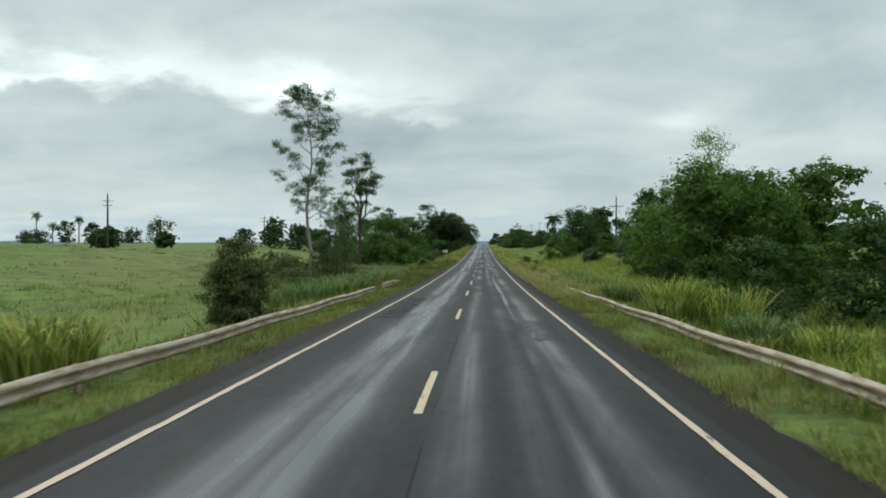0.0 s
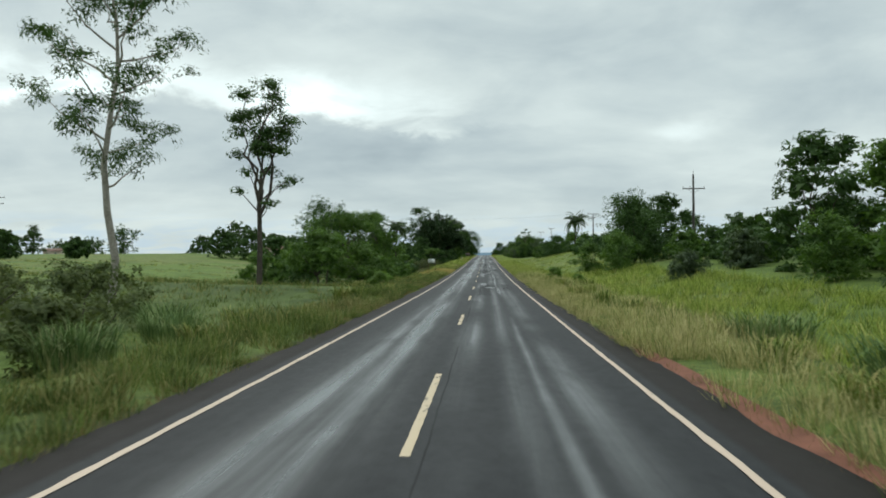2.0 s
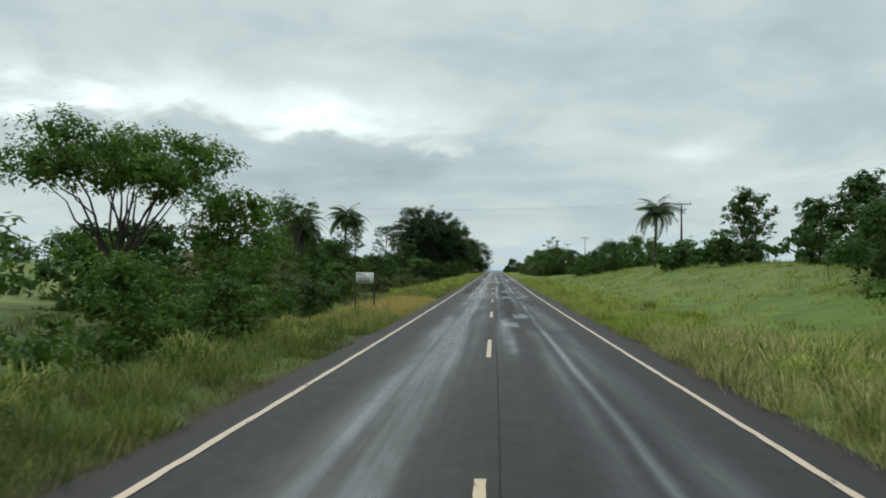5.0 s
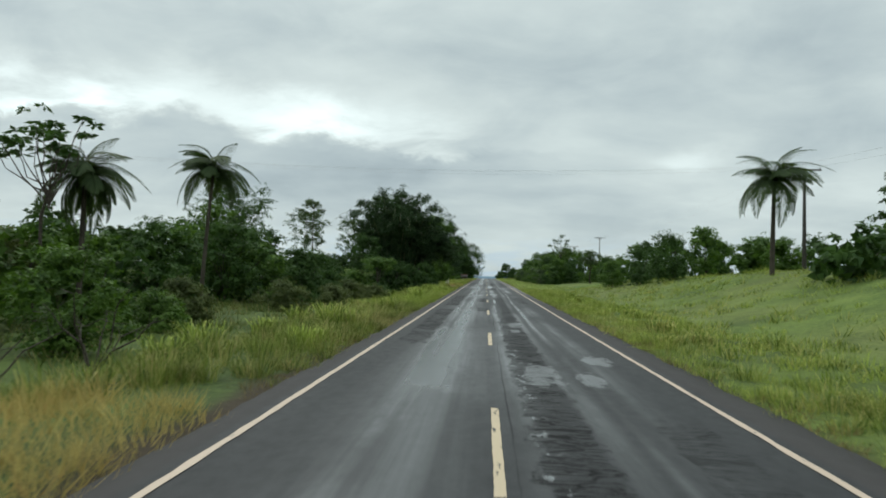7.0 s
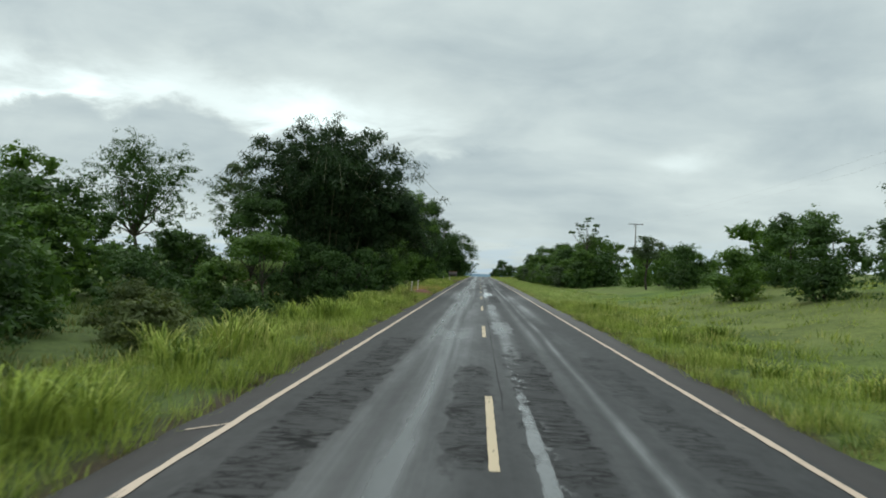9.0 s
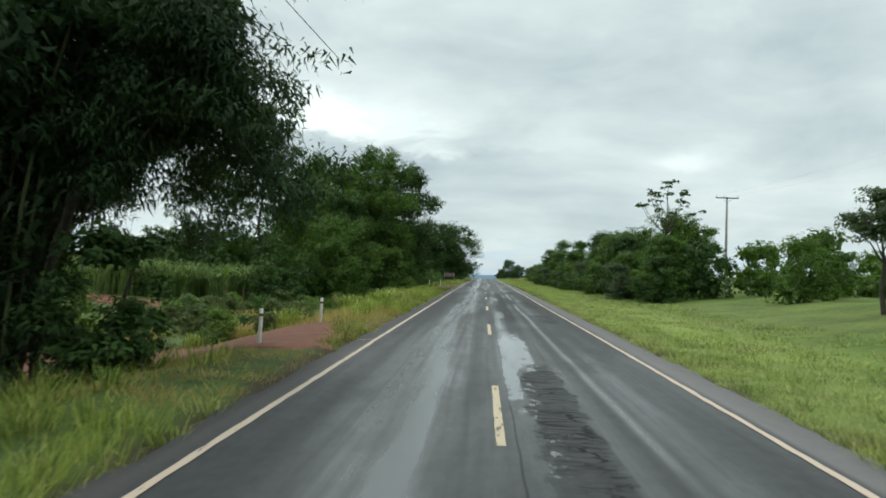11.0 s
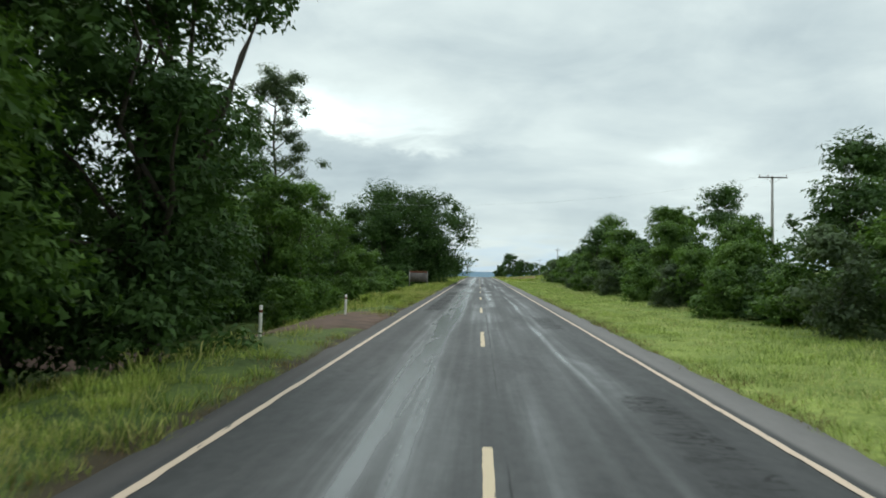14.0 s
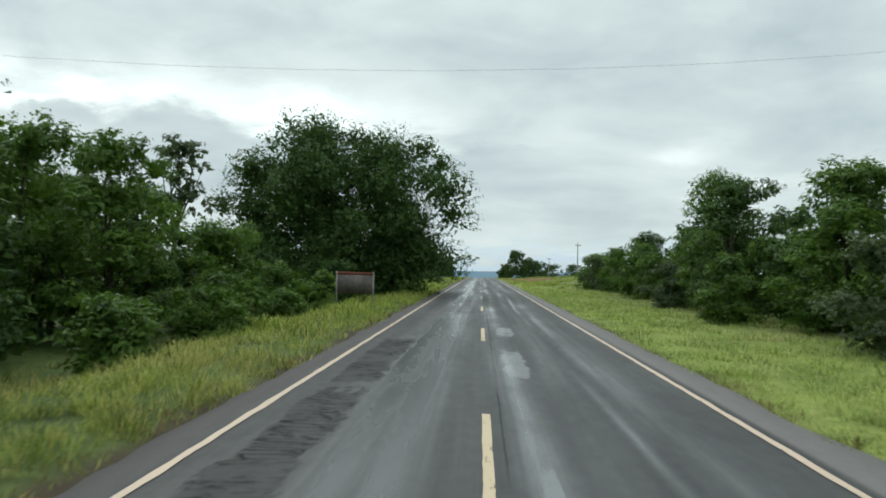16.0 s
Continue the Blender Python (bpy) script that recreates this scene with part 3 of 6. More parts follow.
DASH_ENDS = [-16, -1.8, 12.5, 27.45, 41.8, 56.4, 71.0, 85.4, 99.3, 113.6, 127.8, 142.1, 156.4, 170.2, 185.2, 200.8, 215.3, 229.7, 244.1, 258.5, 272.6, 286.9, 301.3, 316.0, 330.35, 344.9] + [344.9 + 14.4 * q for q in range(1, 17)]
DASH_LONG = {56.4: 5.6, 41.8: 4.8, 12.5: 3.4}
for e in DASH_ENDS:
    v, f = stripe(-0.225, -0.105, e - DASH_LONG.get(e, 4.3), e, wav=0.014, step=0.15)
    tagged(new("centre_dash", quick_mesh("centre_dash", v, f, M_dash)), "worn yellow centre line dash on the asphalt", "road marking", "centre line dashes", "structure")


def sheet_z(x, y):
    """Height of the ground sheet itself, between its grid lines."""
    i = np.clip(np.searchsorted(gx, x) - 1, 0, len(gx) - 2)
    j = np.clip(np.searchsorted(gy, y) - 1, 0, len(gy) - 2)
    u, w = (x - gx[i]) / (gx[i + 1] - gx[i]), (y - gy[j]) / (gy[j + 1] - gy[j])
    return ground_z(gx[i], gy[j]) * (1 - u) * (1 - w) + ground_z(gx[i + 1], gy[j]) * u * (1 - w) + ground_z(gx[i], gy[j + 1]) * (1 - u) * w + ground_z(gx[i + 1], gy[j + 1]) * u * w


def patch(name, x0, x1, y0, y1, mat, label, category, dz=0.05, rough=0.35, power=0.5, n_=96, rings=22):
    """A thin irregular sheet lying on the ground, its rim tucked into the turf."""
    t = np.linspace(0, 2 * np.pi, n_, endpoint=False)
    cx, cy, rx, ry = (x0 + x1) / 2, (y0 + y1) / 2, (x1 - x0) / 2, (y1 - y0) / 2
    r = np.array([1 + rough * 0.6 * noise.noise((math.cos(a) * 1.6 + cx, math.sin(a) * 1.6 + cy, 4)) + rough * 0.4 * noise.noise((math.cos(a) * 6 + cx, math.sin(a) * 6 + cy, 9)) for a in t])
    ux, uy = np.sign(np.cos(t)) * np.abs(np.cos(t)) ** power, np.sign(np.sin(t)) * np.abs(np.sin(t)) ** power
    vv, ff = [np.array([[cx, cy]])], []
    for q in range(1, rings + 1):
        vv.append(np.c_[cx + rx * ux * r * q / rings, cy + ry * uy * r * q / rings])
    vv = np.concatenate(vv)
    for k in range(n_):
        ff.append((0, 1 + k, 1 + (k + 1) % n_))
        for q in range(rings - 1):
            a, b_ = 1 + q * n_ + k, 1 + q * n_ + (k + 1) % n_
            ff += [(a, a + n_, b_ + n_), (a, b_ + n_, b_)]
    z = sheet_z(vv[:, 0], vv[:, 1]) + dz
    z[-n_:] -= dz + 0.06
    return tagged(new(name, shade_smooth(quick_mesh(name, np.c_[vv, z], ff, mat))), label, category, kind="structure")


patch("soil_patch", -18.0, -4.5, 246.8, 258.5, M_dirt, "bare red soil of a field entrance beside the road", "soil", 0.05, 0.32)
patch("soil_patch", 4.2, 4.75, 46, 64, M_dirt, "narrow strip of bare red soil along the asphalt", "soil", 0.05, 0.3)
patch("soil_patch", 5.2, 16, 480, 520, M_dirt, "red soil scraped bare beside the far road", "soil", 0.15, 0.3)
patch("soil_patch", -44, -20, 277, 282, M_dirt, "red cut bank below a stand of cane", "soil", 0.08, 0.3)
patch("soil_patch", -9.5, -4.1, 318.5, 325.5, M_track, "worn bare soil at the mouth of a track", "soil", 0.04, 0.35)
patch("side_track", -34, -3.9, 315.0, 320.6, M_track, "muddy unpaved track joining the asphalt road", "track", 0.05, 0.12)
for y, x0, x1 in ((88.4, -4.1, -3.6), (142.8, -4.05, -3.6), (177.4, -3.82, -3.52), (197.5, -3.92, -3.52), (250.8, -4.0, -3.55), (269.0, -4.0, -3.52), (321.9, -3.9, -3.52)):
    n_ = 9
    xs_ = np.linspace(x0, x1, n_)
    yy = np.array([y + 0.12 * q / n_ * 4 + 0.06 * noise.noise((q * 0.9, y, 2)) for q in range(n_)])
    wd = np.array([0.035 + 0.03 * noise.noise((q * 1.3, y, 7)) for q in range(n_)])
    z = road_z(yy) + 0.004
    v = np.stack([np.c_[xs_, yy - wd, z], np.c_[xs_, yy + wd, z]], 1).reshape(-1, 3)
    i = np.arange(n_ - 1) * 2
    tagged(new("shoulder_mark", quick_mesh("shoulder_mark", v, np.stack([i, i + 2, i + 3, i + 1], -1), M_edge)), "short ragged white paint mark across the road shoulder", "road marking", "shoulder marks", "structure")


# ---- plant builders ----
RNG = np.random.default_rng(7)


def unit(v):
    return v / (np.linalg.norm(v, axis=-1, keepdims=True) + 1e-9)


def leaves(centres, axes, length, width, rng, fold=0.25):
    """Folded four-cornered leaves at centres, pointing along axes."""
    n_ = len(centres)
    a = unit(axes)
    s = unit(np.cross(a, unit(rng.normal(size=(n_, 3)))))
    u = np.cross(s, a)
    ln = (length * rng.uniform(0.65, 1.3, n_))[:, None]
    wd = (width * rng.uniform(0.7, 1.3, n_))[:, None]
    v = np.empty((n_, 4, 3))
    v[:, 0] = centres - a * ln * 0.5
    v[:, 1] = centres + s * wd * 0.5 + u * wd * fold
    v[:, 2] = centres + a * ln * 0.5 - u * ln * 0.1
    v[:, 3] = centres - s * wd * 0.5 + u * wd * fold
    return v.reshape(-1, 3), np.arange(n_ * 4).reshape(-1, 4)


def leaflets(centres, axes, length, width, rng, facing=None):
    """Small pointed leaves of one triangle each; facing: the way their upper sides look."""
    n_ = len(centres)
    a = unit(axes)
    if facing is None:
        s = unit(np.cross(a, unit(rng.normal(size=(n_, 3)))))
    else:
        fc = unit(facing)
        a = unit(a - fc * (a * fc).sum(1, keepdims=True) * 0.85)
        s = unit(np.cross(a, fc))
    ln = (length * rng.uniform(0.6, 1.35, n_))[:, None]
    wd = (width * rng.uniform(0.7, 1.3, n_))[:, None]
    v = np.stack([centres - a * ln * 0.35 + s * wd * 0.5, centres - a * ln * 0.35 - s * wd * 0.5, centres + a * ln * 0.65], 1)
    return v.reshape(-1, 3), np.arange(n_ * 3).reshape(-1, 3)


def inner_leaves(centres, radii, rng, per=18.0, size=0.45, wide=0.9):
    """Dense inner foliage that closes a crown: overlapping sprays well under its surface."""
    centres, radii = np.asarray(centres, float), np.asarray(radii, float)
    mean = radii.mean(1)
    lobe = np.repeat(np.arange(len(centres)), np.clip(per * (mean / (size / 0.45)) ** 2, 34, 700).astype(int))
    d = unit(rng.normal(size=(len(lobe), 3)))
    pts = centres[lobe] + d * radii[lobe] * rng.uniform(0.1, 0.66, len(lobe))[:, None]
    ln = np.minimum(mean[lobe] * 0.5, size) * rng.uniform(0.7, 1.3, len(lobe))
    v, f = leaflets(pts, rng.normal(size=(len(lobe), 3)), 1.0, wide, rng)
    c = np.repeat(pts, 3, axis=0)
    return c + (v - c) * np.repeat(ln, 3)[:, None], f


def foliage(centres, radii, rng, count, length, width, droop=0.0, clump=0.35, fill=0.55, flat=0.75):
    """Leaves in clumps over the shells of rounded masses."""
    centres, radii = np.asarray(centres, float), np.asarray(radii, float)
    if radii.ndim == 1:
        radii = np.stack([radii, radii, radii * flat], -1)
    area = (radii[:, 0] * radii[:, 1]) ** 1.0
    per = np.maximum(3, (count / 14 * area / area.sum()).astype(int))
    lobe = np.repeat(np.arange(len(centres)), per)
    d = unit(rng.normal(size=(len(lobe), 3)))
    d[:, 2] = np.where(d[:, 2] < -0.55, -d[:, 2] * 0.6, d[:, 2])
    rad = rng.uniform(fill, 1.08, len(lobe))[:, None]
    seat = centres[lobe] + d * radii[lobe] * rad
    cl = np.repeat(np.arange(len(seat)), 14)
    off = rng.normal(size=(len(cl), 3))
    off /= np.maximum(1.0, np.linalg.norm(off, axis=1) / 1.9)[:, None]
    pts = seat[cl] + off * clump * np.array([1, 1, 0.6])
    ax = d[cl] * 0.8 + rng.normal(size=(len(cl), 3)) * 0.7 + np.array([0, 0, -droop])
    face = off * 0.35 + d[cl] * 0.6 + np.array([0, 0, 0.55]) + rng.normal(size=(len(cl), 3)) * 0.38
    return leaflets(pts, ax, length, width, rng, face)


def limb_points(a, b_, rng, sag=0.08, n_=5):
    a, b_ = np.asarray(a, float), np.asarray(b_, float)
    t = np.linspace(0, 1, n_)[:, None]
    ln = np.linalg.norm(b_ - a)
    p = a + (b_ - a) * t + np.array([0, 0, 1.0]) * (np.sin(t * np.pi) * ln * sag)
    p[1:-1] += rng.normal(size=(n_ - 2, 3)) * ln * 0.035
    return p


def crown_part(tree, centres, radii, rng, mat, count, length, width, droop=0.0, clump=0.35, core=0.7, fill=0.6, flat=0.75, label=""):
    x, y = tree.matrix_basis.translation[:2]
    thin = 1.5 if abs(x) < 20 else 0.72
    size = 0.84 if abs(x) < 20 else 1.3
    lv, lf = foliage(centres, radii, rng, count * thin, length * size, width * size, droop, clump, fill, flat)
    if core > 0:
        rr = np.asarray(radii, float)
        rr = np.stack([rr, rr, rr * flat], -1) if rr.ndim == 1 else rr
        lv, lf = join((lv, lf), inner_leaves(centres, rr * core / 0.8, rng, 34.0 if abs(x) < 20 else 14.0, (0.30 if -20 < x < 0 and 285 < y < 345 else 0.40) if abs(x) < 20 else 0.6, 0.6 if abs(x) < 20 else 0.9))
    return part("crown", lv, lf, mat, tree, label)


def crown_masses(h, rx, ry, low, lobes, rng, umbrella, to_ground, lean=0.0):
    """Centres and radii of the leafy masses of a crown: large ones inside, small ones along the outline."""
    cs, rs = [], []
    for q in range(lobes):
        ang = 2 * math.pi * 0.5698403 * q + rng.uniform(-0.4, 0.4)
        inner = q % 5 < 2
        if umbrella:
            lev = rng.uniform(0.74, 0.92)
            rad = math.sqrt((q + 0.5) / lobes) * 0.82
            ang = q * 2.4
            lr = rng.uniform(0.24, 0.38) * rx
            vr = lr * 0.6
        else:
            u = ((q + 0.5) * 0.7548777 + rng.uniform(0, 0.06)) % 1.0
            bottom = 0.02 if to_ground else low + 0.10 * (1 - low)
            lev = bottom + (0.90 - bottom) * u
            c = 0.30 if to_ground else 0.45
            prof = math.sqrt(max(0.10, 1 - abs((u - c) / (1.08 - c if u > c else c + 0.25)) ** 3))
            rad = prof * (rng.uniform(0.05, 0.42) if inner else rng.uniform(0.55, 0.86))
            lr = rx * (rng.uniform(0.42, 0.56) if inner else rng.uniform(0.23, 0.38)) * (0.6 + 0.4 * prof)
            vr = max(lr * 0.85, h * (0.11 if inner else 0.075))
        cs.append((lean * lev * h + rx * rad * math.cos(ang), ry * rad * math.sin(ang), lev * h))
        rs.append((lr, lr * ry / rx, vr))
    cs.append((lean * h, 0, h - rs[0][2] * 0.8))
    rs.append((rx * 0.26, ry * 0.26, rs[0][2] * 0.8))
    return cs, rs


def broadleaf(x, y, h, rx, label, mat=None, seed=0, low=0.3, ry=None, lobes=11, count=5200, leaf=0.26, trunk_r=None, name="tree", group="roadside trees", bark=None, core=0.80, umbrella=False, lean=0.0, wide_base=False):
    """A tree with a forking trunk and a crown of many leafy masses."""
    rng = np.random.default_rng(1000 + seed)
    ry = ry or rx
    z0 = float(ground_z(x, y))
    tree = holder(name, x, y, z0 - 0.1, label, "tree", group)
    if not umbrella:
        lobes = int(lobes * 1.5)
    cs, rs = crown_masses(h, rx, ry, low, lobes, rng, umbrella, wide_base, lean)
    tr = trunk_r or 0.014 * h + 0.03
    fork = (lean * h * low, 0, max(h * low * 0.8, h * 0.16))
    part("trunk", *tube([(0, 0, 0), (0.02 * h * rng.normal(), 0.02 * h * rng.normal(), fork[2] * 0.5), fork], [tr * 1.25, tr, tr * 0.85], 8), bark or M_bark, tree, soft=True)
    for q, (c, r) in enumerate(zip(cs, rs)):
        if c[2] > fork[2] and q % 5 != 4:
            part("limb", *tube(limb_points(fork, np.array(c) - (0, 0, r[2] * 0.3), rng, 0.05), np.linspace(tr * 0.5, tr * 0.1, 5), 5), bark or M_bark, tree, soft=True)
    crown_part(tree, cs, rs, rng, mat or M_leaf, count, leaf, leaf * 0.55, 0.45, 0.11 + 0.024 * rx, core, 0.74)
    return tree


def bush(x, y, h, rx, label, mat=None, seed=0, ry=None, lobes=7, count=2600, leaf=0.22, name="bush", group="roadside bushes", core=0.82, droop=0.1):
    """A shrub that is leafy down to the ground."""
    rng = np.random.default_rng(5000 + seed)
    ry = ry or rx
    b = holder(name, x, y, float(ground_z(x, y)) - 0.1, label, "bush", group)
    cs, rs = crown_masses(h, rx, ry, 0.0, int(lobes * 1.7), rng, False, True)
    for c in cs[:3]:
        part("stem", *tube(limb_points((0.1 * rng.normal(), 0.1 * rng.normal(), 0), c, rng), np.linspace(0.02 * h, 0.005 * h, 5), 5), M_bark, b, soft=True)
    crown_part(b, cs, rs, rng, mat or M_leaf, count, leaf, leaf * 0.55, droop, 0.10 + 0.028 * rx, core, 0.74)
    return b


def eucalyptus(x, y, h, rx, label, seed=0, first=0.3, count=3400, limbs=18, mat=None, leaf=0.34, clump=0.5, bark=None, name="eucalyptus", dense=1.0, core=0.0, top_heavy=True):
    """A tall slim gum tree: pale stem, rising limbs, hanging leaf sprays at their ends."""
    rng = np.random.default_rng(2000 + seed)
    t_ = holder(name, x, y, float(ground_z(x, y)) - 0.1, label, "tree", "eucalyptus trees")
    tr = 0.0075 * h + 0.03
    stem = np.array([(0.012 * h * math.sin(q * 1.3 + seed), 0.012 * h * math.cos(q * 1.1), h * 0.94 * q / 8) for q in range(9)])
    stem[0, :2] = 0
    part("trunk", *tube(stem, np.linspace(tr * 1.2, tr * 0.18, 9), 9), bark or M_bark_pale, t_, soft=True)
    cs, rs = [], []
    for q in range(limbs):
        u = first + (0.97 - first) * (q + 0.5) / limbs
        base = np.array([np.interp(u * h, stem[:, 2], stem[:, k]) for k in range(3)])
        a = q * 2.4 + rng.uniform(-0.5, 0.5)
        prof = 0.55 + 0.45 * math.sin(math.pi * min(1, (u - first) / (1 - first) + 0.15)) if top_heavy else 1 - 0.6 * (u - first) / (1 - first)
        ln = rx * prof * rng.uniform(0.65, 1.1)
        tip = base + np.array([ln * math.cos(a), ln * math.sin(a), ln * rng.uniform(0.45, 0.95)])
        tip[2] = min(tip[2], h * 0.97)
        part("limb", *tube(limb_points(base, tip, rng, -0.06), np.linspace(tr * 0.38, tr * 0.06, 5), 5), bark or M_bark_pale, t_, soft=True)
        for k in range(4):
            c = base + (tip - base) * (0.55 + 0.16 * k) + rng.normal(size=3) * rx * 0.11 * np.array([1, 1, 0.6])
            cs.append(c)
            rs.append(rx * rng.uniform(0.16, 0.29))
    for q in range(5 if top_heavy else 1):
        a = q * 2.4
        cs.append((stem[-1][0] + rx * 0.24 * (q > 0) * math.cos(a), stem[-1][1] + rx * 0.24 * (q > 0) * math.sin(a), h * (0.955 - 0.022 * (q > 0) * (1 + q % 2))))
        rs.append(rx * 0.27)
    crown_part(t_, cs, rs, rng, mat or M_leaf_grey, int(count * dense), leaf, leaf * 0.30, 0.9, clump * 0.42, core, 0.3, 0.8)
    return t_


FRONDS = {}


def frond_mesh(kind, ln, rng, arch=1.0, mat=None):
    """A feather leaf along +x: a drooping rib with two rows of hanging leaflets."""
    if kind not in FRONDS:
        n_ = 84
        t = np.linspace(0, 1, n_)
        rib = np.stack([ln * (t - 0.22 * arch * t ** 2.5), 0 * t, ln * (0.45 * t - 1.0 * arch * t ** 2.0)], -1)
        pieces = [tube(rib[::4], np.linspace(0.035, 0.008, len(rib[::4])), 4)]
        for s in (-1, 1):
            k = np.arange(2, n_)
            c = rib[k]
            ll = ln * 0.27 * np.sin(np.pi * np.clip(t[k] * 0.86 + 0.12, 0, 1)) + 0.1
            out = np.stack([0.35 + 0 * ll, s * (0.75 + 0 * ll), -0.55 - 0.25 * rng.random(len(ll))], -1)
            out = unit(out)
            sidev = unit(np.cross(out, np.array([1.0, 0, 0.4])))
            w = 0.026
            tip = c + out * ll[:, None] + np.array([0, 0, -1.0]) * (ll * 0.25)[:, None]
            mid = c + out * (ll * 0.5)[:, None]
            vv = np.stack([c, mid + sidev * w, tip, mid - sidev * w], 1).reshape(-1, 3)
            pieces.append((vv, np.arange(len(vv)).reshape(-1, 4)))
        v, f = join(*pieces)
        FRONDS[kind] = quick_mesh("frond", v, f, mat or M_frond)
    return FRONDS[kind]


def palm(x, y, h, crown, label, seed=0, lean=0.0, fronds=20, skirt=0.0, wind=0.0, thick=0.16):
    """A feather palm with a ringed stem."""
    rng = np.random.default_rng(3000 + seed)
    p = holder("palm_tree", x, y, float(ground_z(x, y)) - 0.1, label, "palm", "palm trees")
    hs = h - crown * 0.45
    n_ = 22
    t = np.linspace(0, 1, n_)
    pts = np.stack([lean * hs * t ** 1.5, 0 * t, hs * t], -1)
    rad = thick * (1.15 - 0.35 * t) * (1 + 0.05 * (np.arange(n_) % 2))
    v, f = tube(pts, rad, 9)
    part("trunk", v, f, M_bark, p, soft=True)
    top = pts[-1]
    for q in range(fronds):
        a = q * 137.5 + rng.uniform(-14, 14)
        el = 66 - 88 * (q / fronds) + rng.uniform(-9, 9)
        kind = (round(crown, 1), q % 3)
        me = frond_mesh(kind, crown * (0.9 + 0.08 * (q % 3)), rng, 0.75 + 0.2 * (q % 3))
        ob = new("frond", me)
        ob.parent = p
        ob.matrix_basis = Matrix.Translation(top) @ pose(0, 0, 0, 0, 0, a + wind * math.sin(radians(a)) * 30) @ pose(0, 0, 0, rng.uniform(-15, 15), -el, 0)
    if skirt:
        for q in range(int(skirt)):
            ob = new("frond", frond_mesh((round(crown, 1), q % 3), crown, rng))
            ob.parent = p
            ob.matrix_basis = Matrix.Translation(top) @ pose(0, 0, 0, 0, 0, q * 47) @ pose(0, 0, 0, 0, 28 + rng.uniform(0, 16), 0)
    return p


def cecropia(x, y, h, rx, label, seed=0, arms=7, leaf=0.6, bare=0.55, per=9, name="cecropia_tree", group="slender trees", tr=None, mat=None):
    """A thin stem with candelabra arms that carry large spreading leaves."""
    rng = np.random.default_rng(4000 + seed)
    c = holder(name, x, y, float(ground_z(x, y)) - 0.1, label, "tree", group)
    tr = tr or 0.006 * h + 0.015
    fork = np.array([0.03 * h, 0, h * bare])
    bark = M_bark_pale if name == "sapling" else M_bark
    part("trunk", *tube(limb_points((0, 0, 0), fork, rng, 0.0), np.linspace(tr * 1.2, tr * 0.8, 5), 7), bark, c, soft=True)
    vs = []
    for q in range(arms):
        a = q * 2.4 + rng.uniform(-0.4, 0.4)
        rad = rx * math.sqrt((q + 0.4) / arms) * 0.85
        tip = np.array([rad * math.cos(a), rad * math.sin(a), h * (1 - 0.20 * (rad / rx) ** 1.5) - rng.uniform(0, 0.20) * h])
        start = fork * (0.85 + 0.15 * rng.random())
        part("limb", *tube(limb_points(start, tip, rng, -0.10), np.linspace(tr * 0.55, tr * 0.2, 5), 5), bark, c, soft=True)
        for k in range(3):
            knot = tip + rng.normal(size=3) * rx * 0.11 * (k > 0)
            ang = rng.uniform(0, 2 * np.pi, per)
            d = np.stack([np.cos(ang), np.sin(ang), rng.uniform(-0.75, 0.15, per)], -1)
            vs.append((knot + d * leaf * 0.55, d + rng.normal(size=(per, 3)) * 0.15))
    ctr, ax = np.concatenate([q[0] for q in vs]), np.concatenate([q[1] for q in vs])
    v, f = leaves(ctr, ax, leaf, leaf * 0.42, rng, 0.12)
    part("crown", v, f, mat or M_leaf_dark, c)
    return c


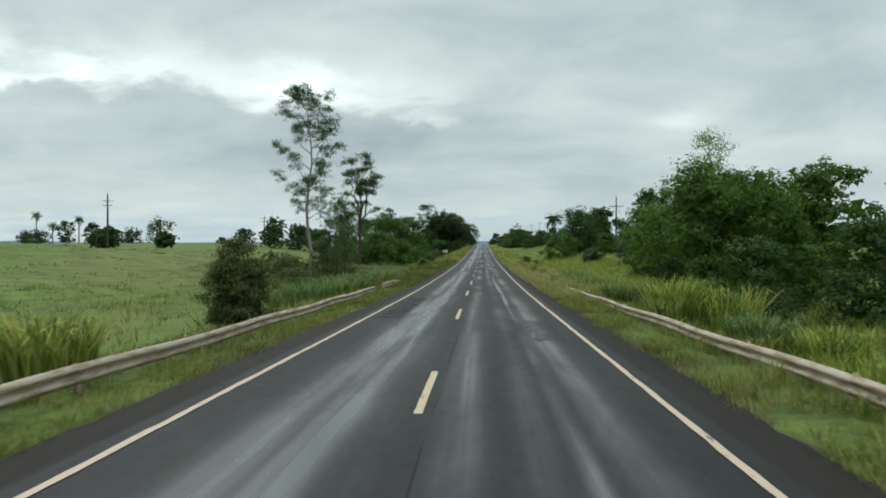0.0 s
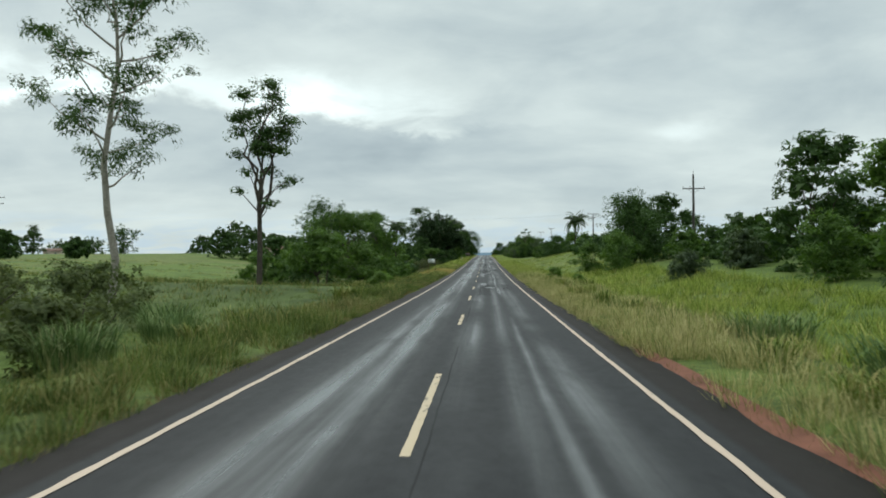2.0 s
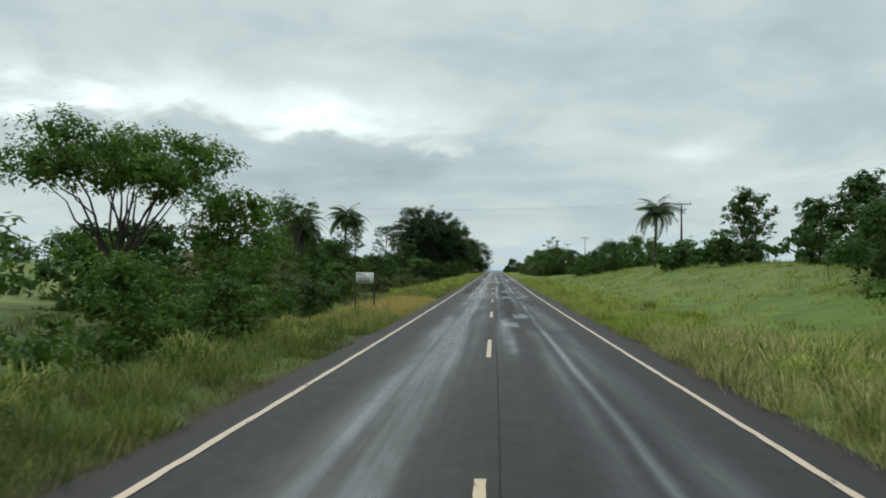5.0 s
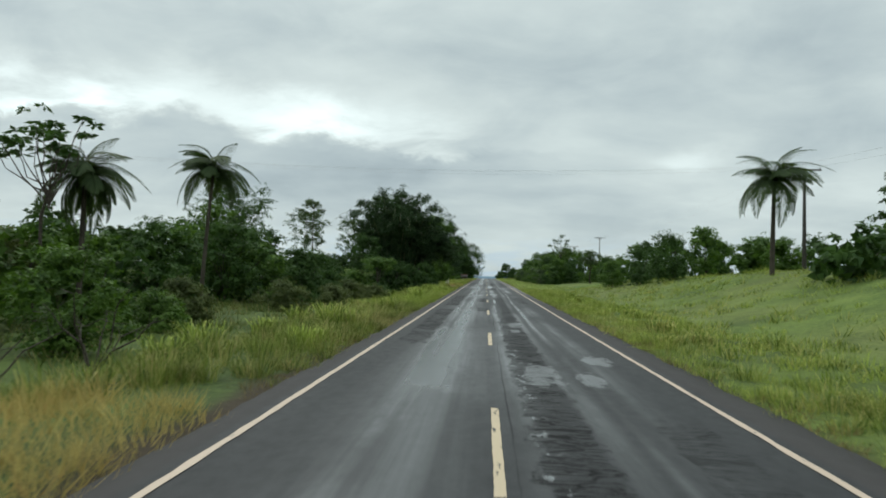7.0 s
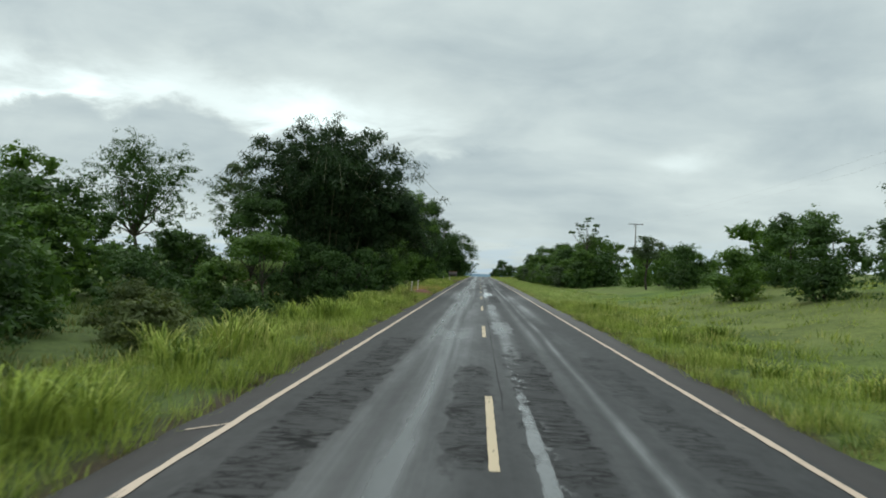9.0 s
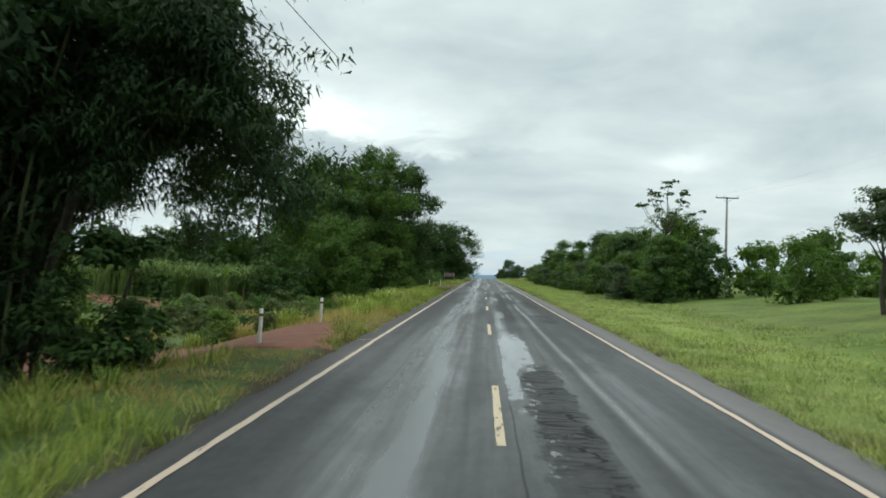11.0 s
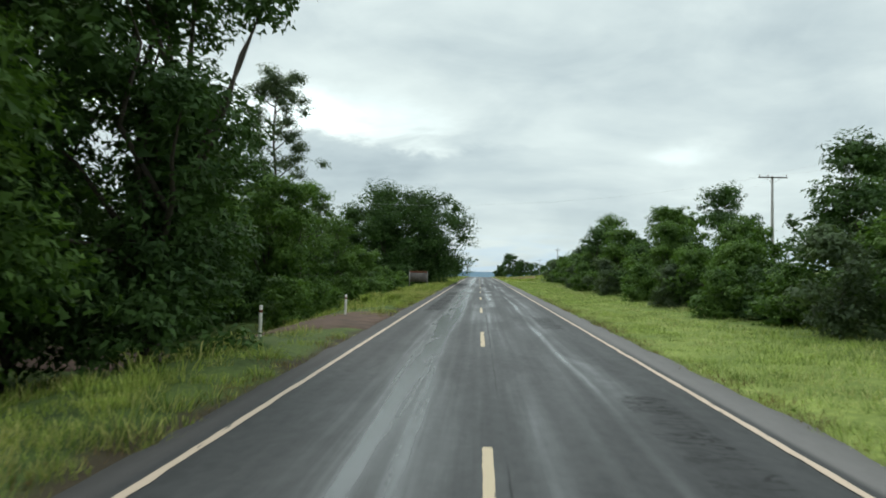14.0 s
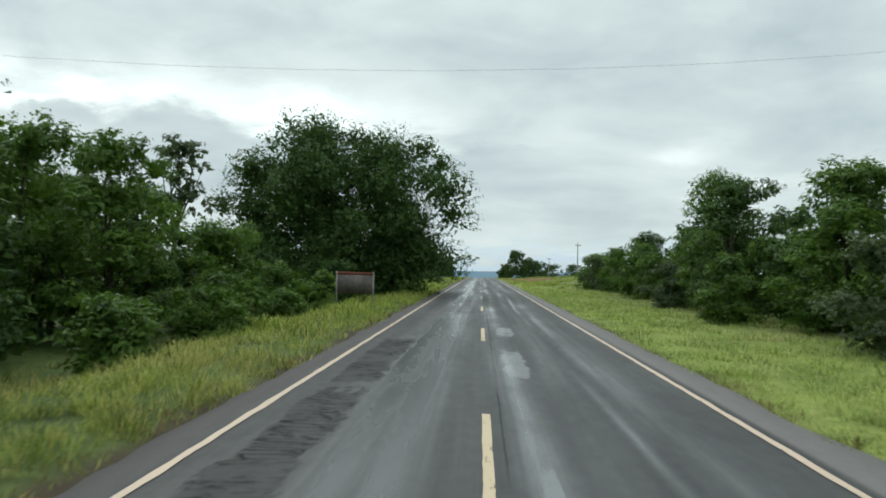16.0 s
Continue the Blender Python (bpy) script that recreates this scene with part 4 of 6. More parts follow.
def bamboo(x, y, h, rx, label, seed=0, culms=46, count=13000, ry=None, arches=()):
    """A giant clump: arching culms, hung with sprays of narrow leaves."""
    rng = np.random.default_rng(6000 + seed)
    ry = ry or rx
    b = holder("bamboo_clump", x, y, float(ground_z(x, y)) - 0.1, label, "bamboo", "bamboo clumps")
    cs, rs = [], []
    for q in range(culms):
        a, d = q * 2.4, math.sqrt((q + 0.5) / culms)
        foot = np.array([0.3 * rx * d * math.cos(a), 0.3 * ry * d * math.sin(a), 0])
        plume = q % 3 == 0
        hh = h * (rng.uniform(0.90, 1.04) if plume else rng.uniform(0.70, 0.92)) * (1 - 0.30 * d * d)
        out = np.array([rx * d * math.cos(a), ry * d * math.sin(a), 0]) * (rng.uniform(0.98, 1.16) if plume else rng.uniform(0.70, 0.95))
        t = np.linspace(0, 1, 9)[:, None]
        p = foot + (out - foot) * t ** 2.1 + np.array([0, 0, hh]) * np.sin(t * np.pi * 0.5) ** 0.95
        p[-1] += np.array([out[0] * 0.12, out[1] * 0.12, -(0.16 if plume else 0.09) * h])
        p[-2] += np.array([out[0] * 0.03, out[1] * 0.03, -0.02 * h])
        part("culm", *tube(p, np.linspace(0.06, 0.012, 9), 5), M_culm, b, soft=True)
        for u in np.linspace(0.10, 1.0, 10):
            c = np.array([np.interp(u, t[:, 0], p[:, k]) for k in range(3)]) + rng.normal(size=3) * 0.35
            cs.append(c)
            rs.append((0.9, 0.9, 0.75) if u < 0.8 else (0.65, 0.65, 0.5))
    # low culms that hang over the verge: reach across and along, height of the bow and of the tip
    low_c, low_r = [], []
    for dx, dy, top, tip in arches:
        t = np.linspace(0, 1, 11)[:, None]
        bow = np.interp(t[:, 0], [0, 0.3, 0.6, 0.8, 1.0], [0, 0.62 * top, top, 0.5 * (top + tip) + 0.12 * top, tip])
        p = np.array([[dx * 0.25, dy * 0.2, 0]]) * (1 - t) + np.array([[dx, dy, 0]]) * t ** 1.15 + np.c_[0 * t, 0 * t, bow]
        part("culm", *tube(p, np.linspace(0.035, 0.006, 11), 5), M_bark, b, soft=True)
        for u in np.linspace(0.40, 1.0, 9):
            c = np.array([np.interp(u, t[:, 0], p[:, k]) for k in range(3)]) + rng.normal(size=3) * 0.28
            low_c.append(c)
            low_r.append((0.85, 0.85, 0.75) if u < 0.85 else (0.5, 0.5, 0.65))
    lv, lf = foliage(cs, rs, rng, count, 0.32, 0.085, 1.4, 0.30, 0.3)
    inner = [k for k in range(len(cs)) if math.hypot(cs[k][0] / rx, cs[k][1] / ry) < 0.8 and cs[k][2] < h * 0.9]
    cl, cf = inner_leaves([cs[k] for k in inner], [(1.2, 1.2, 1.1)] * len(inner), rng, 40.0, 0.42, 0.32)
    lv, lf = join((lv, lf), (cl, cf))
    part("crown", lv, lf, M_leaf_bamboo, b)
    if arches:
        lv, lf = foliage(low_c, low_r, rng, 80000, 0.24, 0.058, 1.8, 0.26, 0.1)
        part("hanging_leaves", lv, lf, M_leaf_bamboo, b, "dark narrow leaves hanging over the verge")
    return b


def hang_over(n_):
    """Reach across and along, bow height and tip height of culms that hang over the verge."""
    rng = np.random.default_rng(66)
    out = []
    for q in range(n_):
        dx = 4.4 + 5.4 * ((q * 0.618) % 1.0)
        out.append((dx, (9.9 - dx) * 1.2 - 2.8 + 2.1 * rng.random(), rng.uniform(6.8, 9.4), rng.uniform(4.6, 6.6)))
    return tuple(out)


def blades(n_, xy, heights, width, rng, lean, away, bowed=True):
    """Grass blades leaning off their tussock's middle, half of them bowed over at the top. One row of xy, heights and away for each blade."""
    z = ground_z(xy[:, 0], xy[:, 1])
    base = np.c_[xy, z - 0.02]
    a = away + rng.normal(size=n_) * 0.8
    d = np.c_[np.cos(a), np.sin(a), np.zeros(n_)]
    turn = a + np.pi / 2 + rng.normal(size=n_) * 0.7
    s = np.c_[np.cos(turn), np.sin(turn), np.zeros(n_)]
    h = heights[:, None]
    w = (width * rng.uniform(0.7, 1.3, n_))[:, None] * (0.6 + 0.6 * h)
    l = (rng.uniform(0.15, 1.0, n_) * lean)[:, None] * h
    upv = np.array([[0, 0, 1.0]])
    bent = (np.arange(n_) % 3 == 0) & bowed
    nb = int(bent.sum())
    tip = base + d * l * np.where(bent, 1.25, 1.0)[:, None] + upv * h * np.where(bent, rng.uniform(0.45, 0.92, n_), rng.uniform(0.78, 1.05, n_))[:, None]
    m = base + d * l * 0.40 + upv * h * 0.68
    vb = np.stack([(base - s * w * 0.5)[bent], (base + s * w * 0.5)[bent], (m - s * w * 0.45)[bent], (m + s * w * 0.45)[bent], tip[bent]], 1)
    k = np.arange(nb)[:, None] * 5
    fb = np.stack([k + [0, 1, 3], k + [0, 3, 2], k + [2, 3, 4]], 1).reshape(-1, 3)
    vs = np.stack([(base - s * w * 0.6)[~bent], (base + s * w * 0.6)[~bent], tip[~bent]], 1)
    fs = np.arange((n_ - nb) * 3).reshape(-1, 3)
    return join((vb.reshape(-1, 3), fb), (vs.reshape(-1, 3), fs))


def cane(x, y, h, r, label, seed=0, n_=150, mat=None, name="tall_grass_clump", group="tall grass clumps", width=0.018):
    """A tussock of tall arching blades."""
    rng = np.random.default_rng(7000 + seed)
    n_ = int(n_ * 1.7)
    c = holder(name, x, y, float(ground_z(x, y)) - 0.05, label, "grass", group)
    a, d = rng.uniform(0, 2 * np.pi, n_), np.sqrt(rng.random(n_)) * r
    foot = np.c_[d * np.cos(a), d * np.sin(a) , np.zeros(n_)]
    a2 = a + rng.normal(size=n_) * 0.9
    hh = h * rng.uniform(0.55, 1.0, n_)
    out = np.c_[np.cos(a2), np.sin(a2), np.zeros(n_)] * (rng.uniform(0.12, 0.80, n_) * hh)[:, None]
    s = np.c_[-np.sin(a2), np.cos(a2), np.zeros(n_)] * width
    upv = np.array([[0, 0, 1.0]])
    rows = []
    for t, w in ((0, 0.8), (0.45, 1.0), (0.8, 0.7)):
        q = foot + out * t ** 2.2 + upv * (hh * (t - 0.22 * t ** 4))[:, None]
        rows += [q - s * w, q + s * w]
    rows.append(foot + out * 1.25 + upv * (hh * rng.uniform(0.55, 0.85, n_))[:, None])
    v = np.stack(rows, 1)
    third = ((a / (2 * np.pi) * 3).astype(int)) % 3
    for q in range(3):
        vq = v[third == q]
        k = np.arange(len(vq))[:, None] * 7
        f = np.stack([k + [0, 1, 3], k + [0, 3, 2], k + [2, 3, 5], k + [2, 5, 4], k + [4, 5, 6]], 1).reshape(-1, 3)
        part("tussock", vq.reshape(-1, 3), f, mat or M_reed, c)
    return c


def dead_shrub(x, y, h, label, seed=0, twigs=14):
    rng = np.random.default_rng(8000 + seed)
    b = holder("dead_shrub", x, y, float(ground_z(x, y)) - 0.05, label, "bush", "bare shrubs")
    pieces = []
    for q in range(twigs):
        a = q * 2.4
        tip = np.array([math.cos(a), math.sin(a), 0]) * h * rng.uniform(0.3, 0.9) + np.array([0, 0, h * rng.uniform(0.5, 1.0)])
        p = limb_points((0, 0, 0), tip, rng, 0.12)
        pieces.append(tube(p, np.linspace(0.035, 0.008, 5), 4))
        for k in (2, 3):
            e = p[k] + rng.normal(size=3) * h * 0.16 + np.array([0, 0, h * 0.12])
            pieces.append(tube(limb_points(p[k], e, rng), np.linspace(0.014, 0.005, 5), 3))
    v, f = join(*pieces)
    part("branch", v, f, M_bark, b)
    return b


def banana(x, y, h, label, seed=0):
    rng = np.random.default_rng(9000 + seed)
    b = holder("banana_plant", x, y, float(ground_z(x, y)) - 0.05, label, "banana plant", "banana plants")
    v, f = tube([(0, 0, 0), (0.03, 0, h * 0.3), (0, 0.02, h * 0.55)], [0.16, 0.13, 0.09], 8)
    part("stem", v, f, M_culm, b, soft=True)
    for q in range(9):
        t = np.linspace(0, 1, 8)
        el, ln = rng.uniform(0.5, 1.1), h * rng.uniform(0.5, 0.7)
        rib = np.stack([ln * t * math.cos(el), 0 * t, ln * (t * math.sin(el) - 0.55 * t ** 2.4)], -1)
        w = 0.27 * np.sin(np.pi * np.clip(t * 0.92 + 0.05, 0, 1)) ** 0.6
        vv = np.concatenate([rib + np.c_[0 * t, w, -w * 0.25], rib, rib + np.c_[0 * t, -w, -w * 0.25]])
        i = np.arange(7)
        ff = np.concatenate([np.stack([i, i + 1, i + 9, i + 8], -1), np.stack([i + 8, i + 9, i + 17, i + 16], -1)])
        part("leaf", vv, ff, M_leaf_bright, b, at=Matrix.Translation((0, 0, h * 0.52)) @ pose(0, 0, 0, 0, 0, q * 137.5))
    return b


# ---- trees and shrubs, left side ----
eucalyptus(-19.7, 79.5, 22.2, 4.0, "tall slim eucalyptus with pale trunk and sparse hanging leaves", 1, 0.28, 12000, 24, M_leaf_dark, leaf=0.32, clump=0.55)
t2 = holder("tree", -16.3, 94, float(ground_z(-16.3, 94)) - 0.1, "slim dark-trunked tree forking low in open pasture", "tree", "roadside trees")
rng2 = np.random.default_rng(12)
tall2 = np.array([1.0, 1.0, 1.06])
pcs, cc, rr = [tube([(0, 0, 0), (0.05, 0, 3.0), (0.0, 0, 5.6)], [0.24, 0.2, 0.17], 8)], [], []
for q, (ex, ey, ez) in enumerate(((-1.0, 0.2, 13.8), (0.5, -0.2, 14.6), (1.6, 0.3, 13.2), (-0.2, 0.8, 12.0), (-2.0, 0.4, 12.4), (2.4, -0.5, 11.9))):
    pl = limb_points((0, 0, 4.2 + 0.5 * q), np.array((ex, ey, ez)) * tall2, rng2, 0.03, 7)
    part("limb", *tube(pl, np.linspace(0.13, 0.03, 7), 6), M_bark, t2, soft=True)
    for u in (3, 4, 5, 6):
        cc.append(pl[u] + rng2.normal(size=3) * 0.45)
        rr.append(0.45 + 0.11 * u)
for ex, ey, ez in ((-1.7, 0, 7.1), (1.9, 0.4, 7.6), (1.0, -0.6, 6.2), (2.5, 0, 7.9), (-1.1, 0.5, 8.6)):
    part("limb", *tube(limb_points((0, 0, ez - 1.6), (ex, ey, ez), rng2), np.linspace(0.06, 0.02, 5), 5), M_bark, t2, soft=True)
    cc.append(np.array((ex, ey, ez)))
    rr.append(0.62)
v, f = join(*pcs)
part("trunk", v, f, M_bark, t2, soft=True)
crown_part(t2, cc, rr, rng2, M_leaf_dark, 5200, 0.30, 0.15, 0.2, 0.26, 0.0, 0.2)

for q, (x, y, h, r) in enumerate(((-7.5, 22.3, 3.1, 0.85), (-7.1, 23.0, 2.3, 0.7), (-8.2, 22.8, 2.4, 0.75))):
    bush(x, y, h, r, "feathery grey-green shrub drooping behind the guardrail", M_scrub, 900 + q, lobes=10, count=3800, leaf=0.13, name="feathery_shrub", group="feathery shrubs", core=0.35, droop=0.9)
cane(-7.0, 11.8, 1.75, 0.7, "tall pale green grass tussock arching behind the guardrail", 1, 200, M_grass_lush)
cane(-7.9, 12.5, 1.6, 0.7, "tall pale green grass tussock arching behind the guardrail", 2, 160, M_grass_lush)
cane(-8.2, 24.0, 1.5, 0.8, "tall dark grass tussock at the foot of a shrub", 3, 200)
for q, (x, y, h, r) in enumerate(((-16.5, 60, 2.9, 2.6), (-13.6, 66, 2.8, 2.2), (-19.0, 68, 2.6, 2.6), (-12.2, 58, 2.2, 1.7), (-22.5, 74, 2.4, 2.2), (-13.8, 52, 2.2, 1.8), (-17.8, 54, 2.4, 2.2), (-11.6, 62, 2.0, 1.6), (-15.8, 72, 2.6, 2.2))):
    bush(x, y, h, r, "brownish half-bare scrub in rough grass", M_scrub, 20 + q, count=2000, leaf=0.22, core=0.45)
dead_shrub(-14.2, 60.5, 3.4, "bare arching shrub with thin dead branches", 1)
dead_shrub(-17.2, 63.0, 3.0, "bare arching shrub with thin dead branches", 2)
for q, (x, y, h) in enumerate(((-11.2, 56, 2.4), (-10.2, 61, 2.0), (-9.2, 54, 2.0), (-12.6, 71, 1.8), (-10.4, 67, 1.6), (-8.4, 48.5, 1.8), (-9.8, 44, 2.0), (-7.9, 40, 1.5), (-10.8, 49.5, 2.3), (-12.2, 47, 2.2), (-9.0, 36.5, 1.7), (-11.4, 41, 1.8), (-7.6, 45, 1.4))):
    cane(x, y, h, 1.0, "rank grey-green grass tussock beside the road", 30 + q, 170)
for q, (x, y, h, r) in enumerate(((-11.6, 57, 6.2, 1.2), (-12.6, 58, 5.0, 1.1), (-10.7, 56, 5.4, 1.0), (-13.5, 58.5, 4.6, 0.9))):
    eucalyptus(x, y, h, r, "thin young tree with layered drooping leaves", 40 + q, 0.40, 1000, 10, M_leaf_grey, 0.22, 0.45, M_bark, "sapling", top_heavy=False)

broadleaf(-17.6, 117, 5.9, 4.0, "low spreading tree with light feathery canopy", M_leaf, 50, 0.25, lobes=10, count=4600, umbrella=False, leaf=0.3)
broadleaf(-13.4, 121, 4.8, 3.4, "low dense green tree beside the road", M_leaf, 51, 0.12, lobes=9, count=3800, leaf=0.3, wide_base=True)
broadleaf(-18.6, 139, 10.0, 5.6, "broad flat-topped tree over dark undergrowth", M_leaf, 52, 0.42, lobes=20, count=8600, umbrella=True, leaf=0.25)
broadleaf(-13.5, 140, 7.4, 3.8, "rounded green tree with dense crown", M_leaf, 53, 0.16, count=4600, wide_base=True)
cecropia(-17.4, 121, 9.0, 1.5, "slender pale tree with few large leaves", 54, 7, 0.45, 0.62, 8)
for q, (x, y, h, r, m) in enumerate(((-12.0, 128, 3.4, 2.8, M_leaf), (-10.6, 133, 2.6, 2.0, M_leaf), (-21, 125, 4.2, 3.6, M_leaf_dark), (-22, 112, 3.2, 2.8, M_leaf), (-24, 132, 5.0, 4.0, M_leaf_dark), (-10.8, 146.5, 2.2, 1.8, M_leaf_dark), (-8.2, 101.5, 1.2, 0.9, M_leaf_bright))):
    bush(x, y, h, r, "dense roadside bush, dark green", m, 60 + q)
for q, (x, y, h, r) in enumerate(((-14.5, 154, 1.7, 1.6), (-16.6, 160, 2.6, 2.2), (-21.5, 150, 2.4, 2.6), (-18.5, 166, 3.6, 2.6), (-14.0, 167.5, 3.6, 2.1), (-24.5, 178, 4.2, 3.0), (-15.8, 177, 1.7, 1.8), (-22, 158, 4.2, 3.4), (-25, 170, 4.6, 3.6), (-16.8, 182, 2.4, 2.0), (-23, 182, 5, 3.2))):
    bush(x, y, h, r, "dark leafy thicket below the road bank", M_scrub if q % 2 else M_leaf, 80 + q, count=2800)
dead_shrub(-10.6, 163, 2.6, "leaning bare shrub in the ditch", 3, 7)
dead_shrub(-11.8, 160.5, 2.2, "leaning bare shrub in the ditch", 4, 7)
cecropia(-20.4, 175, 10.8, 2.6, "slender cecropia with flat crown of large leaves", 70, 16, 0.46, 0.60, 9)
palm(-20.6, 178.5, 9.0, 2.9, "shaggy feather palm with drooping dead fronds", 1, fronds=22, skirt=6, thick=0.13)
palm(-18.4, 188, 10.7, 2.9, "feather palm with drooping crown and slim trunk", 2, 0.05, 22, 2, 1.0, thick=0.12)
for q, (x, y, h, rx, m, low) in enumerate(((-23.5, 205, 7.2, 4.4, M_leaf_dark, 0.08), (-25.5, 196, 5.8, 4.0, M_leaf_dark, 0.1), (-17.5, 209, 5.2, 3.2, M_leaf_dark, 0.08), (-30, 188, 4.8, 3.8, M_leaf, 0.12), (-43, 250, 12.0, 5.2, M_leaf, 0.15), (-36, 240, 9.0, 4.5, M_leaf_dark, 0.1), (-33, 226, 7.6, 4.4, M_leaf_dark, 0.1), (-27, 248, 5.5, 4.0, M_leaf_dark, 0.1), (-52, 262, 9, 6, M_leaf_dark, 0.1), (-31.8, 236, 8.6, 4.6, M_leaf_dark, 0.1), (-38, 252, 7.0, 4.4, M_leaf_dark, 0.1), (-27, 224, 5.6, 3.8, M_leaf_dark, 0.1))):
    broadleaf(x, y, h, rx, "rounded leafy tree in a thicket", m, 90 + q, low, count=5000, wide_base=True)
broadleaf(-63.8, 311, 22.5, 11.5, "large round-crowned eucalyptus behind the thicket", M_leaf_dark, 3, 0.24, lobes=20, count=21000, leaf=0.30, name="eucalyptus", group="eucalyptus trees", core=0.5)
eucalyptus(-39.5, 297, 17.8, 3.4, "slender eucalyptus with small upright crown", 4, 0.35, 3000, 18, M_leaf_grey, 0.42, 0.6, M_bark)
bamboo(-13.7, 247.0, 17.0, 9.3, "huge dark bamboo clump leaning over the verge", 1, 84, 60000, 7.0, hang_over(36))
broadleaf(-14.0, 231.5, 5.6, 2.6, "small flat-topped tree with thin trunk", M_leaf, 110, 0.5, lobes=8, count=2600, umbrella=True, leaf=0.24, trunk_r=0.08)
broadleaf(-17.6, 240, 9.0, 3.0, "drooping dark tree in front of bamboo", M_leaf_dark, 111, 0.35, count=3800, leaf=0.28, trunk_r=0.09)
for q, (x, y, h, r) in enumerate(((-18.5, 225, 3.2, 2.8), (-14.6, 217, 2.2, 2.0), (-21, 217, 4.0, 3.2), (-23, 232, 4.0, 3.2), (-13.6, 205, 1.8, 1.8), (-15.6, 197, 2.2, 2.2), (-12.6, 224, 1.8, 1.6), (-11.0, 211, 1.8, 1.5), (-17.5, 257, 3.4, 2.6), (-11.5, 263, 0.8, 0.9), (-15.5, 268, 1.0, 1.3), (-18, 272, 1.2, 1.5))):
    bush(x, y, h, r, "leafy shrub in the hollow beside the road", M_scrub if q in (1, 4, 5, 7) else (M_leaf if q % 3 else M_leaf_dark), 120 + q)

rs_ = np.random.default_rng(55)
for q in range(34):
    x, y = -8.8 - 11.5 * rs_.random(), 257.5 + 22 * rs_.random()
    bush(x, y, 0.7 + 1.0 * rs_.random(), 0.6 + 0.8 * rs_.random(), "low weedy scrub on the bank beside the field entrance", (M_scrub, M_leaf, M_leaf_bright, M_scrub)[q % 4], 1200 + q, count=700, leaf=0.17, group="weedy scrub")
for q in range(26):
    x, y = -9.0 - 13 * rs_.random(), 257 + 21 * rs_.random()
    cane(x, y, 0.7 + 0.7 * rs_.random(), 0.5, "dry straw-coloured tussock on the bank", 1300 + q, 60, M_grass_dry if q % 3 else M_grass_lush, width=0.016, group="dry tussocks")

for q, (x, y, h, r) in enumerate(((-9.0, 240, 4.2, 1.9), (-11.2, 238, 4.6, 2.3), (-15.8, 238, 6.0, 3.0), (-8.4, 245.6, 3.4, 1.5), (-13.2, 241, 5.4, 2.6))):
    bush(x, y, h, r, "dark leafy shrub at the foot of bamboo", M_leaf_dark, 1400 + q, count=2600)

# the wood further on
eucalyptus(-43.3, 305, 15.6, 4.4, "open eucalyptus with ragged crown", 5, 0.32, 10500, 22, M_leaf_dark, 0.28, 0.7, M_bark)
eucalyptus(-31.9, 305, 14.8, 4.0, "open eucalyptus with ragged crown", 6, 0.28, 9500, 22, M_leaf_dark, 0.28, 0.6, M_bark)
eucalyptus(-24.3, 303, 20.6, 4.2, "tall open eucalyptus rising over the wood", 7, 0.28, 15000, 28, M_leaf_dark, 0.28, 0.7, M_bark)
eucalyptus(-27.5, 299, 13.0, 3.4, "open eucalyptus with ragged crown", 8, 0.3, 7000, 20, M_leaf_dark, 0.28, 0.6, M_bark)
for q, (x, y, h, rx) in enumerate(((-19.5, 308, 16.4, 5.6), (-13.2, 306, 17.4, 4.8), (-9.0, 311, 15.6, 3.9), (-16.2, 312, 16.0, 5.2), (-22, 322, 16.5, 5.8), (-14.8, 326, 12.6, 4.0), (-17.5, 331, 8.6, 4.0), (-14.0, 337, 9.6, 3.6), (-19.0, 338.5, 10.6, 3.4))):
    broadleaf(x, y, h, rx, "tall dense tree at the edge of a wood", M_leaf_dark if q in (2, 5) else M_leaf, 140 + q, 0.10, lobes=18, count=11500, leaf=0.27, core=1.0, wide_base=True)
for q, (x, y, h, rx) in enumerate(((-25, 312, 10.5, 4.6), (-31, 316, 6.5, 5.0), (-19, 301, 13.6, 4.6), (-12.8, 310.5, 13.0, 3.8), (-11.0, 304, 15.6, 4.0), (-15.5, 300, 11.5, 4.2), (-27.5, 301, 5.4, 4.6), (-36, 304, 5.4, 5.0))):
    broadleaf(x, y, h, rx, "tall dense tree inside a wood", M_leaf_dark if q % 2 else M_leaf, 640 + q, 0.10, lobes=16, count=8000, leaf=0.27, core=1.0, wide_base=True)
broadleaf(-14.2, 294, 7.9, 5.0, "dense rounded tree at the edge of a wood", M_leaf, 150, 0.04, lobes=15, count=8000, leaf=0.24, wide_base=True)
broadleaf(-10.6, 300, 5.4, 2.8, "dense rounded tree at the edge of a wood", M_leaf, 151, 0.04, lobes=10, count=4200, leaf=0.28, wide_base=True)
bush(-7.9, 299.4, 1.5, 1.0, "light green shrub in the roadside grass", M_leaf_bright, 150, count=1600)
bush(-9.5, 303.5, 1.9, 1.3, "light green shrub in the roadside grass", M_leaf, 151, count=1600)
eucalyptus(-15.4, 342, 17.6, 3.0, "tall eucalyptus with dense drooping foliage", 9, 0.20, 14000, 30, M_leaf_grey, 0.28, 0.50, M_bark, core=0.5)
eucalyptus(-15.4, 350, 10.4, 2.6, "eucalyptus with dense drooping foliage", 10, 0.2, 6600, 20, M_leaf, 0.30, 0.6, M_bark, core=0.6)
